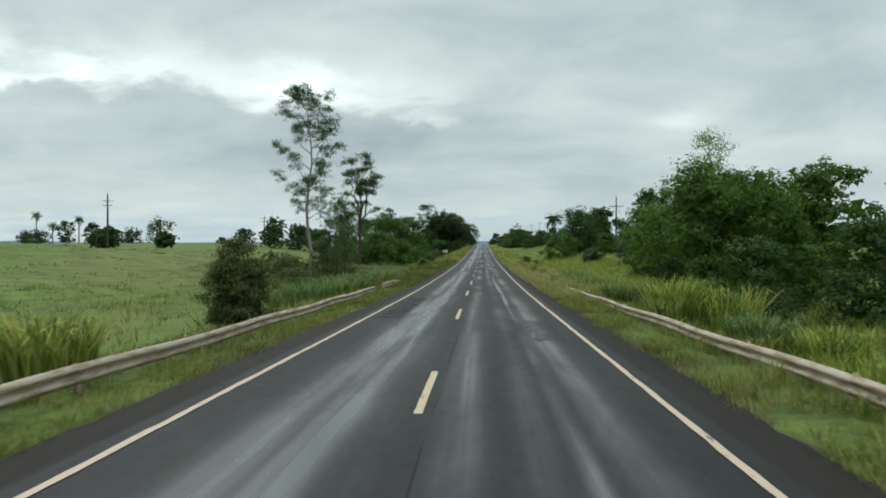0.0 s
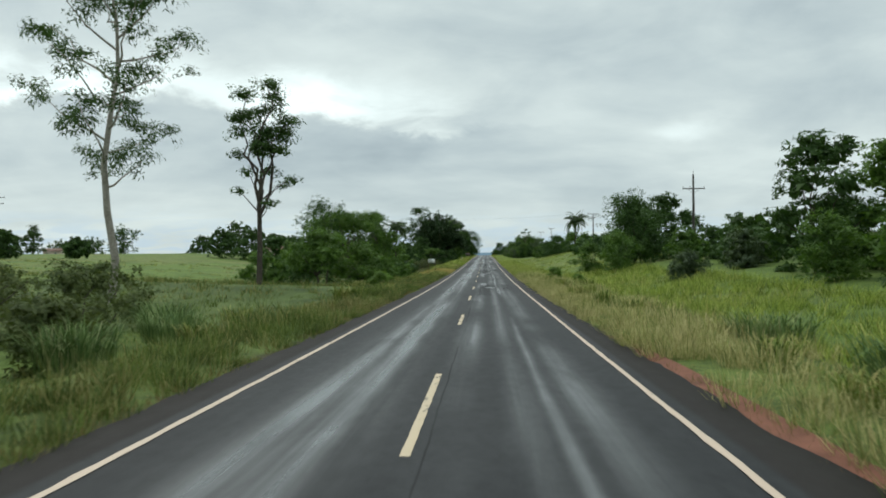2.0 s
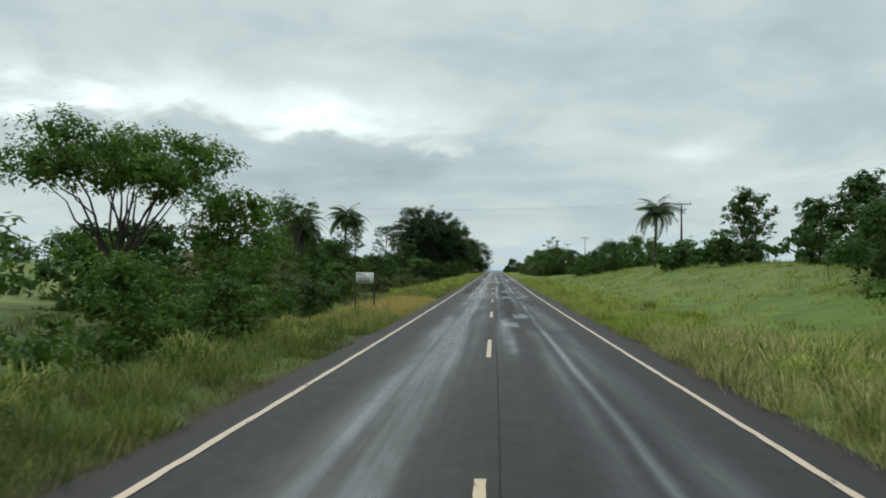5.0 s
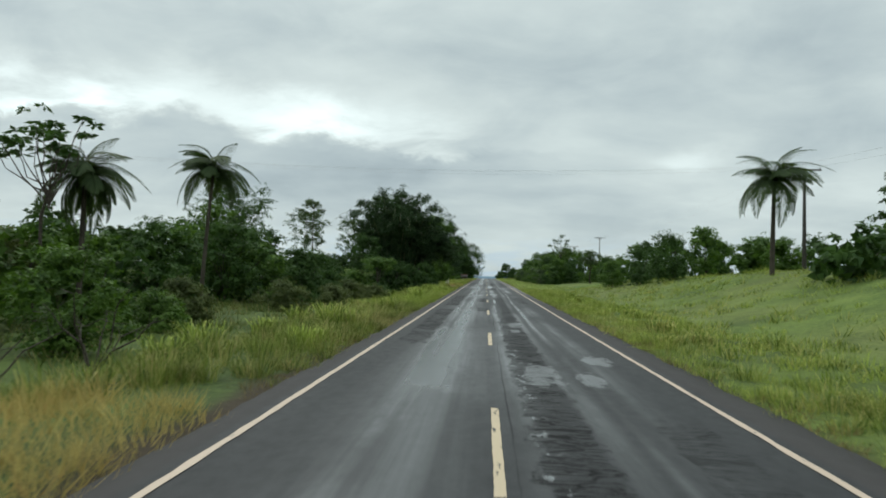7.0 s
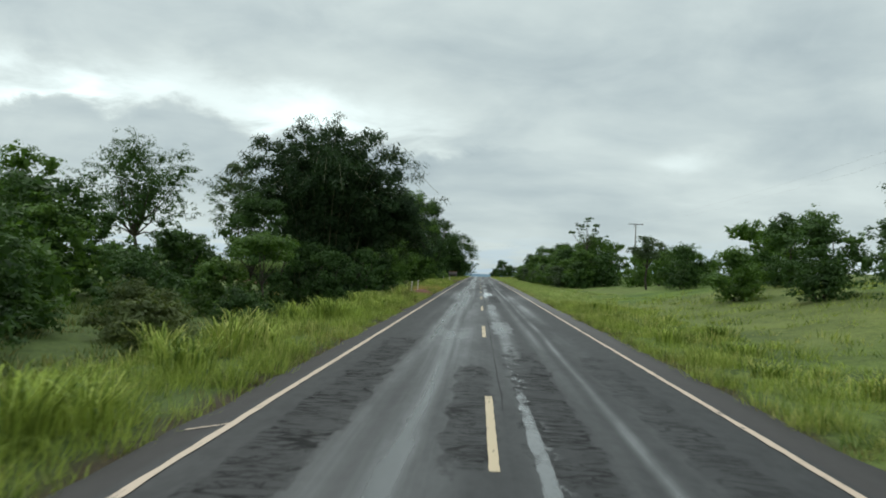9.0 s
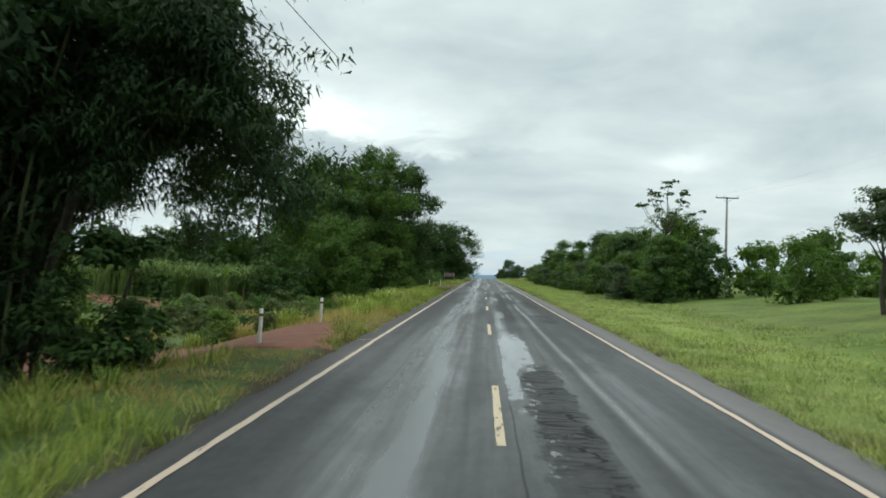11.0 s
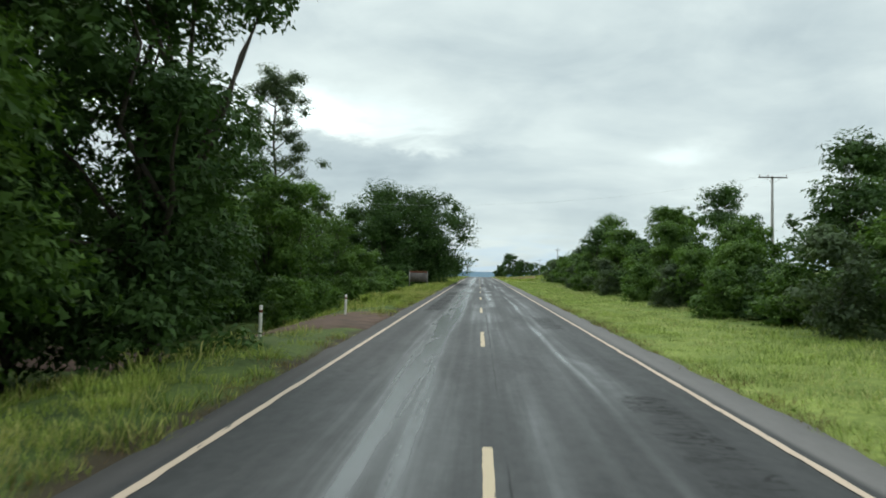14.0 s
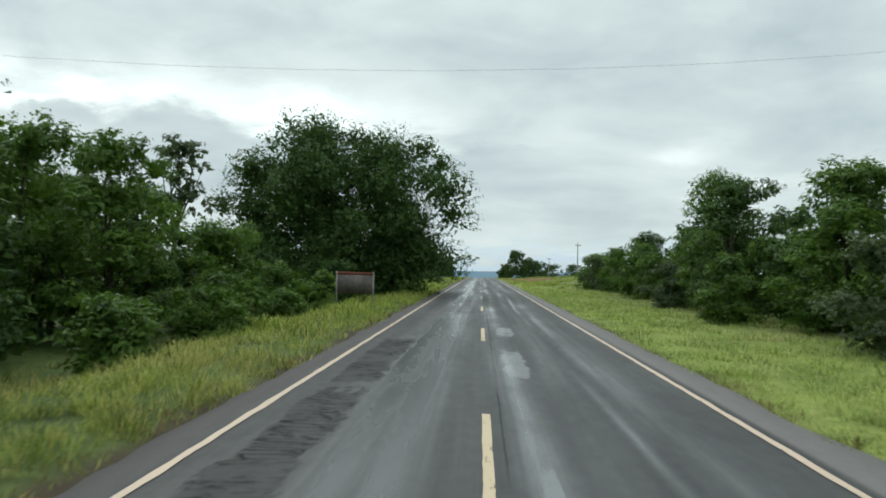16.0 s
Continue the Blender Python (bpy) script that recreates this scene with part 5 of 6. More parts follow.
for q, (x, y, h, rx) in enumerate(((-18.4, 361, 9.2, 3.6), (-14.4, 360, 8.4, 2.9), (-24, 354, 10, 4.0), (-23.5, 366, 9.0, 3.8), (-13.2, 368, 5.4, 3.0), (-16.0, 374, 5.2, 2.8), (-19.5, 356, 9.4, 3.6), (-16.4, 366, 7.0, 3.0), (-24.0, 362, 10.0, 4.0), (-20.4, 366, 7.6, 3.0), (-17.2, 352.5, 9.0, 3.2))):
    broadleaf(x, y, h, rx, "dark leafy tree beside the road", M_leaf, 160 + q, 0.10, lobes=12, count=5200, wide_base=True)
broadleaf(-21.0, 380, 12.2, 2.4, "open-crowned slender tree between others", M_leaf_grey, 170, 0.45, lobes=10, count=3200, core=0.4)
broadleaf(-26.5, 378, 9.0, 2.4, "forked tree with thin grey stems", M_leaf_grey, 171, 0.45, lobes=9, count=2600, core=0.3)
broadleaf(-13.2, 388, 15.0, 7.6, "big dark spreading tree overhanging the verge", M_leaf_dark, 172, 0.12, lobes=26, count=17000, leaf=0.27, core=1.0, wide_base=True)
broadleaf(-7.6, 392, 13.6, 7.0, "big dark spreading tree overhanging the verge", M_leaf_dark, 173, 0.12, lobes=20, count=13000, leaf=0.26, core=1.0, wide_base=True)
broadleaf(-18, 388, 12.0, 6.0, "big dark spreading tree overhanging the verge", M_leaf_dark, 174, 0.1, lobes=16, count=8000, leaf=0.27, core=1.0, wide_base=True)
for q in range(7):
    bush(-9.6 - 2.2 * (q % 3), 379 + 3.4 * q, 3.2 + 0.5 * (q % 2), 2.2, "dark bush under spreading trees", M_leaf_dark, 680 + q, count=2000)
bush(-9.8, 376.5, 2.6, 1.0, "light green bush beside an old board", M_leaf_bright, 160, count=1800)
for q, (x, y, h, r) in enumerate(((-11.2, 371, 3.2, 2.2), (-9.2, 366, 1.5, 1.0), (-11.4, 364, 2.8, 2.2), (-10.4, 360, 2.0, 1.6), (-9.6, 352, 1.8, 1.4), (-10.4, 345, 2.2, 1.6), (-9.8, 333, 2.2, 1.6), (-10.6, 329, 2.6, 1.8))):
    bush(x, y, h, r, "low bush at the foot of roadside trees", M_leaf, 165 + q, count=1800)
for q, (x, y, h, rx) in enumerate(((-8.5, 520, 6.4, 2.0), (-12, 470, 8.5, 4.0), (-14, 440, 10.0, 4.4), (-10.5, 492, 6.0, 2.8))):
    broadleaf(x, y, h, rx, "dark tree far along the road", M_leaf_dark, 180 + q, 0.1, count=3000, leaf=0.5, wide_base=True)
cecropia(-6.5, 640, 11.5, 6.0, "grey bare-looking tree beyond the crest", 180, 9, 1.0, 0.5, 9, "tree", "roadside trees", 0.16)
banana(-22.0, 287, 3.6, "young banana plant with broad ragged leaves", 1)
banana(-24.8, 289, 3.0, "young banana plant with broad ragged leaves", 2)
banana(-33, 203, 3.4, "banana plant with broad ragged leaves", 3)
for q in range(46):
    x, y = -21.5 - 24 * RNG.random(), 283 + 10 * RNG.random()
    cane(x, y, 3.6 + 0.9 * RNG.random(), 1.1, "stand of tall fodder cane", 200 + q, 90, M_cane, "cane_stool", "fodder cane", 0.04)

# ---- trees and shrubs, right side ----
for q, (x, y, h, rx, m) in enumerate(((16.8, 62, 6.4, 3.0, M_leaf), (17.2, 45, 7.8, 3.4, M_leaf), (21.0, 42, 7.9, 3.8, M_leaf), (24.0, 36, 6.6, 3.6, M_leaf), (20.0, 53, 8.2, 3.8, M_leaf_dark), (19.8, 62, 6.2, 3.4, M_leaf_dark), (22.5, 70, 5.6, 2.8, M_leaf), (22.6, 76, 6.2, 3.8, M_leaf), (22.2, 89, 9.3, 3.8, M_leaf_dark), (26.5, 87, 8.8, 3.8, M_leaf), (26, 60, 7.0, 4, M_leaf_dark))):
    broadleaf(x, y, h, rx, "leafy tree in a dense roadside thicket", m, 200 + q, 0.16, lobes=13, count=6200, leaf=0.25, wide_base=True)
broadleaf(13.0, 38.8, 8.0, 4.7, "spreading tree with drooping leaf clumps on open limbs", M_leaf, 239, 0.34, lobes=16, count=9500, leaf=0.24)
eucalyptus(14.2, 41.4, 10.4, 1.9, "slender pale sapling with sparse leaves over the thicket", 201, 0.5, 2600, 16, M_leaf_bright, 0.17, 0.5, M_bark_pale, "sapling", top_heavy=False)
for q, (x, y, h, r, m) in enumerate(((12.4, 36, 3.0, 2.2, M_leaf), (16.5, 36, 4.6, 2.8, M_leaf), (13.0, 31, 3.8, 2.4, M_leaf_dark), (17.0, 29, 4.4, 2.8, M_leaf_dark), (15.0, 22, 3.2, 2.4, M_leaf_dark), (19, 24, 4.8, 3.0, M_leaf_dark), (15.6, 57, 4.0, 2.4, M_leaf_dark), (16.0, 66, 3.4, 2.2, M_leaf_dark), (19.5, 82, 3.6, 2.4, M_leaf), (16.4, 97, 2.0, 1.8, M_leaf_grey), (21.5, 99, 2.8, 2.4, M_leaf_grey), (24.5, 104, 3.2, 2.6, M_leaf), (27, 96, 5, 3.4, M_leaf_dark))):
    bush(x, y, h, r, "tangled dark green shrub below the road bank", m, 220 + q, count=3200)
for q, (x, y, h, r) in enumerate(((8.1, 27.2, 2.5, 0.9), (10.0, 26.4, 2.7, 1.1), (8.8, 20.5, 1.5, 0.9), (10.4, 20, 1.7, 1.1), (9.6, 31, 1.8, 1.1), (10.8, 35, 1.7, 1.2), (8.0, 36, 1.5, 0.9), (9.0, 41, 1.7, 1.2), (11.6, 15.5, 1.6, 1.2), (9.4, 14, 1.3, 0.9), (8.8, 47, 1.6, 1.2), (10.2, 52, 1.7, 1.3), (8.6, 56, 1.5, 1.1), (11, 60, 1.6, 1.3), (9.2, 64, 1.4, 1.2), (7.6, 51, 1.3, 0.9))):
    cane(x, y, h, r, "tall bright green grass tussock behind the guardrail", 300 + q, 190, M_grass_lush if q % 2 or q < 2 else M_reed)
broadleaf(18.6, 126, 8.5, 5.4, "broad flat-topped tree with dense dark crown", M_leaf_dark, 240, 0.10, lobes=16, count=8200, leaf=0.25, wide_base=True)
broadleaf(23.5, 131, 8.0, 3.6, "dense dark tree behind the verge", M_leaf_dark, 241, 0.10, count=4600, wide_base=True)
for q, (x, y, h, r, m) in enumerate(((15.4, 119, 4.4, 2.8, M_leaf), (21.5, 115, 3.2, 2.4, M_leaf), (25, 117, 3.2, 2.6, M_leaf_dark), (13.4, 128, 3.4, 2.2, M_leaf), (29, 111, 4.6, 3.2, M_leaf_dark), (19, 141, 4.0, 3.0, M_leaf_dark), (24, 148, 4.4, 3.0, M_leaf_dark), (29, 140, 6.0, 3.6, M_leaf_dark), (8.9, 104, 0.9, 0.6, M_leaf_bright), (8.2, 117, 1.3, 0.8, M_leaf_bright))):
    bush(x, y, h, r, "rounded bush at the edge of the grass", m, 240 + q)
broadleaf(27, 158, 7.0, 3.2, "open dark tree behind the verge", M_leaf_dark, 243, 0.25, count=3600)
broadleaf(30, 172, 6.2, 3.0, "open dark tree behind the verge", M_leaf_dark, 244, 0.2, count=3200)
palm(21.0, 198, 8.9, 3.7, "feather palm with full spreading crown", 3, 0.02, 24, 1, thick=0.16)
broadleaf(33.4, 200, 10.2, 4.2, "open layered dark tree on a grassy rise", M_leaf_dark, 245, 0.22, lobes=14, count=4800, core=0.55)
for q, (x, y, h, r) in enumerate(((27.5, 194, 3.0, 2.6), (33, 196, 3.0, 2.8), (24, 210, 2.6, 2.4), (19.4, 219, 5.0, 3.4), (23.6, 222, 5.4, 3.4), (17.4, 226, 4.2, 2.6), (28, 213, 3.2, 3.0), (34, 208, 3.2, 3.0), (15.6, 233, 3.2, 2.2), (21.5, 239, 5.0, 3.2), (25.5, 243, 5.8, 3.4), (29.5, 236, 4.6, 3.2), (22.8, 249, 5.4, 3.2), (18.6, 254, 4.0, 2.6), (27.5, 256, 5.6, 3.4), (33, 246, 5.6, 3.6), (36.5, 238, 4.6, 3.6), (31.5, 262, 6.4, 3.8), (29, 236, 5.6, 3.6), (34, 231, 5.2, 3.6), (38, 244, 6.4, 3.8), (41, 234, 5.4, 3.6))):
    bush(x, y, h, r, "dark hedge-like thicket beyond the grass", M_leaf_dark if q % 2 else M_leaf, 260 + q, count=3000)
for q, (x, y, h, r) in enumerate(((20.5, 263, 3.8, 2.6), (24, 270, 4.4, 3.0), (19.6, 276, 4.0, 2.8), (23.4, 281, 4.6, 3.0))):
    bush(x, y, h, r, "dark hedge-like thicket beyond the grass", M_leaf, 280 + q, count=3000)
broadleaf(17.4, 263, 6.0, 1.9, "small leaning tree with twisted trunk", M_leaf_grey, 250, 0.5, lobes=6, count=2200, trunk_r=0.1, core=0.5)
for q, (x, y, h, r) in enumerate(((22.5, 288, 4.2, 2.6), (27, 291, 4.0, 2.8), (32, 296, 4.2, 3.0), (37, 300, 4.4, 3.2), (25, 298, 4.6, 3.0), (30, 284, 3.0, 2.4), (36, 288, 3.2, 2.6))):
    bush(x, y, h, r, "dark hedge-like thicket beyond the grass", M_leaf, 290 + q, count=2600)
cecropia(15.2, 292, 10.8, 2.8, "slender cecropia with candelabra arms over the thicket", 252, 14, 0.42, 0.60, 9)
for q, (x, y, h, rx) in enumerate(((14.2, 288, 5.4, 2.6), (17.2, 296, 7.8, 3.6), (13.8, 300, 6.2, 2.8), (21, 303, 7.0, 3.4), (14.6, 310, 7.0, 2.8), (18.5, 313, 7.6, 3.2), (15.2, 322, 8.0, 3.0), (14.0, 331, 3.8, 2.4), (19.5, 327, 8.2, 3.4), (17.0, 339, 5.2, 3.0), (19.5, 349, 9.0, 3.2), (14.6, 348, 6.0, 2.4), (13.6, 361, 6.4, 2.6), (17.6, 360, 8.4, 3.0), (13.2, 372, 7.2, 2.8), (17.6, 388, 9.4, 3.8), (14.4, 381, 5.0, 2.6), (22.5, 370, 8.0, 3.4), (16.0, 402, 5.2, 3.0))):
    broadleaf(x, y, h, rx, "vine-covered tree in a dense green hedgerow", M_leaf_dark if q % 4 == 2 else M_leaf, 300 + q, 0.05, lobes=13, count=6000, leaf=0.25, wide_base=True)
for q, (x, y, h, r) in enumerate(((11.6, 293, 3.2, 2.0), (11.4, 305, 3.4, 2.0), (11.8, 317, 3.6, 2.0), (11.4, 327, 2.2, 1.6), (11.6, 336, 2.4, 1.7), (11.6, 344, 2.6, 1.8), (10.8, 354, 3.2, 1.8), (10.6, 366, 3.0, 1.7), (11.4, 378, 2.8, 1.8), (12.4, 392, 3.4, 2.2), (13.0, 412, 3.8, 2.6), (15, 424, 3.8, 2.8), (18, 436, 3.4, 2.8))):
    bush(x, y, h, r, "trailing green shrub at the foot of the hedgerow", M_leaf if q % 2 else M_leaf_grey, 320 + q, count=2800)
for q, (x, y, h, rx) in enumerate(((12.2, 572, 9.6, 5.0), (17, 580, 6.4, 4.5), (9.4, 590, 5.2, 3.6), (44, 760, 10, 8), (58, 770, 10.5, 8), (70, 780, 9, 8), (31, 700, 9, 6))):
    broadleaf(x, y, h, rx, "round dark tree on the far crest", M_leaf_dark, 330 + q, 0.06, count=3200, leaf=0.6, wide_base=True)

# ---- undergrowth that closes the woods ----
for q, (x, y, h, r) in enumerate(((-26, 218, 5.5, 4.0), (-30, 234, 6.5, 4.5), (-24, 241, 5.5, 4.0), (-38, 228, 7.5, 5.0), (-47, 240, 8.5, 5.5), (-22, 208, 4.5, 3.5), (-19, 214, 3.6, 3.0), (-17, 232, 3.4, 2.6))):
    bush(x, y, h, r, "tall dense thicket behind the hollow", M_leaf if q % 2 else M_leaf_dark, 650 + q, count=3600, leaf=0.28)
UNDER = "dark tangled undergrowth between the trees"
for q in range(30):
    bush(13.6 + 0.8 * math.sin(q * 2.1), 287 + q * 4.4, (2.7 if 7 < q < 14 else 3.9) + 0.7 * math.sin(q * 1.3), 2.4, "creeper-covered bush along the hedgerow", M_leaf if q % 3 else M_leaf_dark, 700 + q, count=2600, leaf=0.24)
for q in range(26):
    y = 288 + q * 4.6
    if 312 < y < 322 or y > 371:
        continue
    bush(-17.5 - 2.2 * math.sin(q * 1.7), y, 4.2 + 1.2 * math.sin(q * 2.3), 3.2, UNDER, M_leaf_dark, 500 + q, count=1100, leaf=0.36)
for q in range(9):
    bush(-27 - 3 * math.sin(q * 1.3), 292 + q * 7.0, 5.6 + 1.4 * math.sin(q * 2.1), 4.4, UNDER, M_leaf_dark, 530 + q, count=1000, leaf=0.4)
for q in range(22):
    bush(17.2 + 1.4 * math.sin(q * 1.9), 288 + q * 5.2, 4.6 + 1.0 * math.sin(q * 2.7), 3.0, UNDER, M_leaf_dark, 560 + q, count=1100, leaf=0.36)
for q in range(12):
    bush(-27 - 5 * math.sin(q * 1.4), 150 + q * 8.2, 4.4 + 1.0 * math.sin(q * 2.2), 4.4, UNDER, M_leaf if q % 2 else M_leaf_dark, 590 + q, count=1100, leaf=0.4)
for q in range(14):
    bush(24 + 3 * math.sin(q * 1.4) + (q > 6) * 2, 26 + q * 6.4, (5.4 if q < 7 else 3.2) + 0.8 * math.sin(q * 2.2), 3.8, UNDER, M_leaf_dark, 610 + q, count=1100, leaf=0.36)
for q in range(9):
    bush(24 + 3 * math.sin(q * 1.4), 106 + q * 10, 2.6 + 0.5 * math.sin(q * 2.2), 4.0, UNDER, M_leaf_dark, 630 + q, count=1000, leaf=0.36)

# ---- far field on the left ----
for q, (x, y, h, rx) in enumerate(((-187, 388, 15.0, 10.5), (-205, 388, 8.5, 10), (-222, 390, 7.5, 9), (-268, 388, 7.5, 8), (-176, 300, 9.5, 4.5), (-190, 302, 10.5, 5.2), (-255, 380, 8, 8), (-151, 390, 4.4, 2.8), (-81.5, 266, 10.2, 5.6), (-74, 280, 6.5, 5), (-66, 262, 6.2, 4), (-58, 250, 6.0, 4.2), (-97, 275, 5.8, 5), (-90, 190, 4.6, 3.6), (-104, 186, 6.0, 4), (-112, 196, 5.4, 4.5), (-48, 200, 6.4, 4.6), (-56, 208, 7.4, 5.2), (-66, 214, 7.0, 5.0), (-40, 205, 5.0, 3.4))):
    broadleaf(x, y, h, rx, "round dark tree far across the pasture", M_leaf_dark, 400 + q, 0.08, count=3200, leaf=0.55, wide_base=True, group="field trees")
for q, (x, h) in enumerate(((-262, 20), (-252, 13.5), (-236, 17.2))):
    palm(x, 388, h, 4.2, "palm standing far across the pasture", 10 + q, 0.0, 18, 4, thick=0.3)

# ---- tussocks that stand out of the verge ----
rv = np.random.default_rng(77)
for q in range(120):
    side_, y0, y1, x0, x1, h0, h1, mt = ((-1, 160, 300, 5.0, 8.4, 0.9, 1.45, M_grass_lush), (-1, 60, 136, 5.2, 9.0, 0.8, 1.3, M_grass), (1, 18, 110, 6.2, 9.4, 0.7, 1.25, M_grass), (1, 110, 236, 5.5, 9.5, 0.5, 0.85, M_grass_lush), (-1, 330, 400, 5.6, 8.6, 0.6, 1.0, M_grass_lush))[(0, 0, 0, 1, 2, 2, 3, 3, 4, 0)[q % 10]]
    x, y = side_ * rv.uniform(x0, x1), rv.uniform(y0, y1)
    if not (244 < y < 258 and x < 0):
        cane(x, y, rv.uniform(h0, h1), rv.uniform(0.35, 0.6), "leafy green grass tussock arching over the verge", 1000 + q, 70, mt, width=0.016)

# ---- distant hills ----
hx = np.linspace(-4200, 4200, 90)
hz = np.array([46 + 26 * noise.noise((x * 0.0011, 3.7, 0)) + 9 * noise.noise((x * 0.004, 1.1, 0)) for x in hx])
v = np.concatenate([np.c_[hx, 4100 + 0 * hx, -70 + 0 * hx], np.c_[hx, 4200 + 0 * hx, hz], np.c_[hx, 4500 + 0 * hx, hz * 0.4 - 30]])
i = np.arange(89)
f = np.concatenate([np.stack([i, i + 1, i + 91, i + 90], -1), np.stack([i + 90, i + 91, i + 181, i + 180], -1)])
tagged(new("backdrop", shade_smooth(quick_mesh("backdrop", v, f, M_hill_haze))), "low hills on the horizon, tinted haze blue", "hills", kind="structure")


# ---- guardrails ----
def guardrail(x, y0, y1, top0, top1, face, label):
    """A W-beam on posts; face: the side of the beam that looks at the road."""
    ym = (y0 + y1) / 2
    g = holder("guardrail", x, ym, float(road_z(ym)), label, "guardrail", "guardrails")
    prof = [(0.0, 0.0), (0.02, -0.02), (0.08, -0.055), (0.08, -0.105), (0.0, -0.145), (0.0, -0.175), (0.08, -0.215), (0.08, -0.265), (0.02, -0.300), (0.0, -0.32)]
    ys_ = np.arange(y0, y1, 4.0)
    for q, a in enumerate(ys_):
        b_ = min(a + 4.06, y1)
        yy = np.linspace(a, b_, 5)
        wob = 0.012 * math.sin(q * 2.1)
        rows = []
        for k, y in enumerate(yy):
            z = road_z(y) + np.interp(y, [y0, y1], [top0, top1]) + 0.02 * math.sin(y * 0.7 + x) - road_z(ym)
            rows.append([(face * (dx + wob + 0.003 * (q % 2)), y - ym, z + dz) for dx, dz in prof] + [(face * (dx + wob - 0.008), y - ym, z + dz) for dx, dz in reversed(prof)])
        v = np.array(rows).reshape(-1, 3)
        m = len(prof) * 2
        f = [(i * m + j, i * m + (j + 1) % m, (i + 1) * m + (j + 1) % m, (i + 1) * m + j) for i in range(4) for j in range(m)]
        beam = part("beam", v, f, M_rail, g)
        vb, fb = tube([(face * 0.085, a + 0.06 - ym, rows[0][3][2] - 0.03), (face * 0.105, a + 0.06 - ym, rows[0][3][2] - 0.03)], [0.018, 0.012], 6)
        part("bolt", vb, fb, M_rail, beam)
    for a in np.arange(y0 + 0.3, y1, 4.0):
        z = road_z(a) + np.interp(a, [y0, y1], [top0, top1]) - road_z(ym)
        vb, fb = join(box(-face * 0.16, -face * 0.152, a - 0.06 - ym, a + 0.06 - ym, -1.6, z), box(-face * 0.16, -face * 0.03, a - 0.004 - ym, a + 0.004 - ym, -1.6, z - 0.02), box(-face * 0.038, -face * 0.03, a - 0.06 - ym, a + 0.06 - ym, -1.6, z - 0.03))
        part("post", vb, fb, M_rail, g)
    return g


guardrail(-5.5, -26, 26.3, 0.50, 0.41, 1, "weathered galvanised guardrail half sunk in grass")
guardrail(-5.5, 26.7, 38.8, 0.42, 0.40, 1, "weathered galvanised guardrail dipping into grass")
guardrail(-5.5, 43.0, 50.5, 0.46, 0.36, 1, "weathered galvanised guardrail ending in tall grass")
guardrail(6.0, -26, 43.2, 0.60, 0.24, -1, "weathered galvanised guardrail half sunk in grass")


# ---- power lines ----
def power_pole(x, y, top, label, arms=((0.35, 2.1),), mat=None, spike=0.0, thick=0.14, turn=0.0, arm_y=0.12):
    """top: metres over the road beside it."""
    z0 = float(ground_z(x, y))
    h = float(road_z(y)) + top - z0
    p = holder("power_pole", x, y, z0 - 0.1, label, "pole", "power poles", turn)
    v, f = tube([(0, 0, 0), (0, 0, h * 0.5), (0, 0, h), (0, 0, h + 0.02)], [thick * 1.25, thick, thick * 0.68, 0.01], 10)
    part("shaft", v, f, mat or M_conc, p, soft=True)
    for drop, wide in arms:
        arm = part("crossarm", *box(-wide / 2, wide / 2, -arm_y - 0.05, -arm_y + 0.05, h - drop - 0.06, h - drop + 0.06), M_arm, p)
        for u in (-0.46, -0.16, 0.46):
            vi, fi = tube([(u * wide, -arm_y, h - drop + 0.05), (u * wide, -arm_y, h - drop + 0.13), (u * wide, -arm_y, h - drop + 0.16), (u * wide, -arm_y, h - drop + 0.25)], [0.015, 0.02, 0.055, 0.03], 7)
            part("insulator", vi, fi, M_porcelain, arm)
        for s in (-1, 1):
            vi, fi = tube([(s * wide * 0.28, -arm_y, h - drop), (0, -arm_y * 0.6, h - drop - 0.55)], 0.014, 4)
            part("brace", vi, fi, M_arm, p)
    if spike:
        vi, fi = tube([(0, 0, h - 0.05), (0, 0, h + spike)], [0.03, 0.015], 5)
        part("spike", vi, fi, M_arm, p)
    return p


power_pole(24.3, 122, 11.7, "dark power pole with crossarm behind bushes", ((1.6, 2.5),), M_pole_dark, 0.5, 0.14)
power_pole(25.9, 203.7, 11.7, "power pole with two crossarms beside a palm", ((0.1, 2.6), (0.95, 1.2)), M_pole_dark)
power_pole(26.4, 309, 11.5, "grey concrete power pole over the thicket", ((0.1, 2.5),))
power_pole(26.4, 357, 11.3, "grey concrete power pole over the hedgerow", ((0.1, 2.6),))
power_pole(23.9, 507, 9.4, "thin power pole on the far rise", ((0.3, 1.4),), M_conc, 0.6)
power_pole(30, 640, 10, "thin power pole on the far rise", ((0.3, 1.8),), M_conc)
power_pole(-31.5, 196.5, 10.6, "grey concrete power pole among trees", ((0.25, 2.2),), M_pole_dark)
power_pole(-101.4, 180.6, 16.8, "tall power pole with staggered crossarms in pasture", ((1.9, 3.2), (3.2, 2.6)), M_pole_dark, 0.5, 0.26)
power_pole(-98, 304, 14.6, "tall power pole with crossarms in pasture", ((1.0, 4.2), (2.4, 3.0)), M_pole_dark, 0.5, 0.26)
power_pole(-62, 290, 12.5, "thin pole behind trees", ((0.3, 2.4),), M_pole_dark)
power_pole(-29.5, 352, 9.6, "power pole hidden in the wood", ((0.2, 2.4),), M_conc)


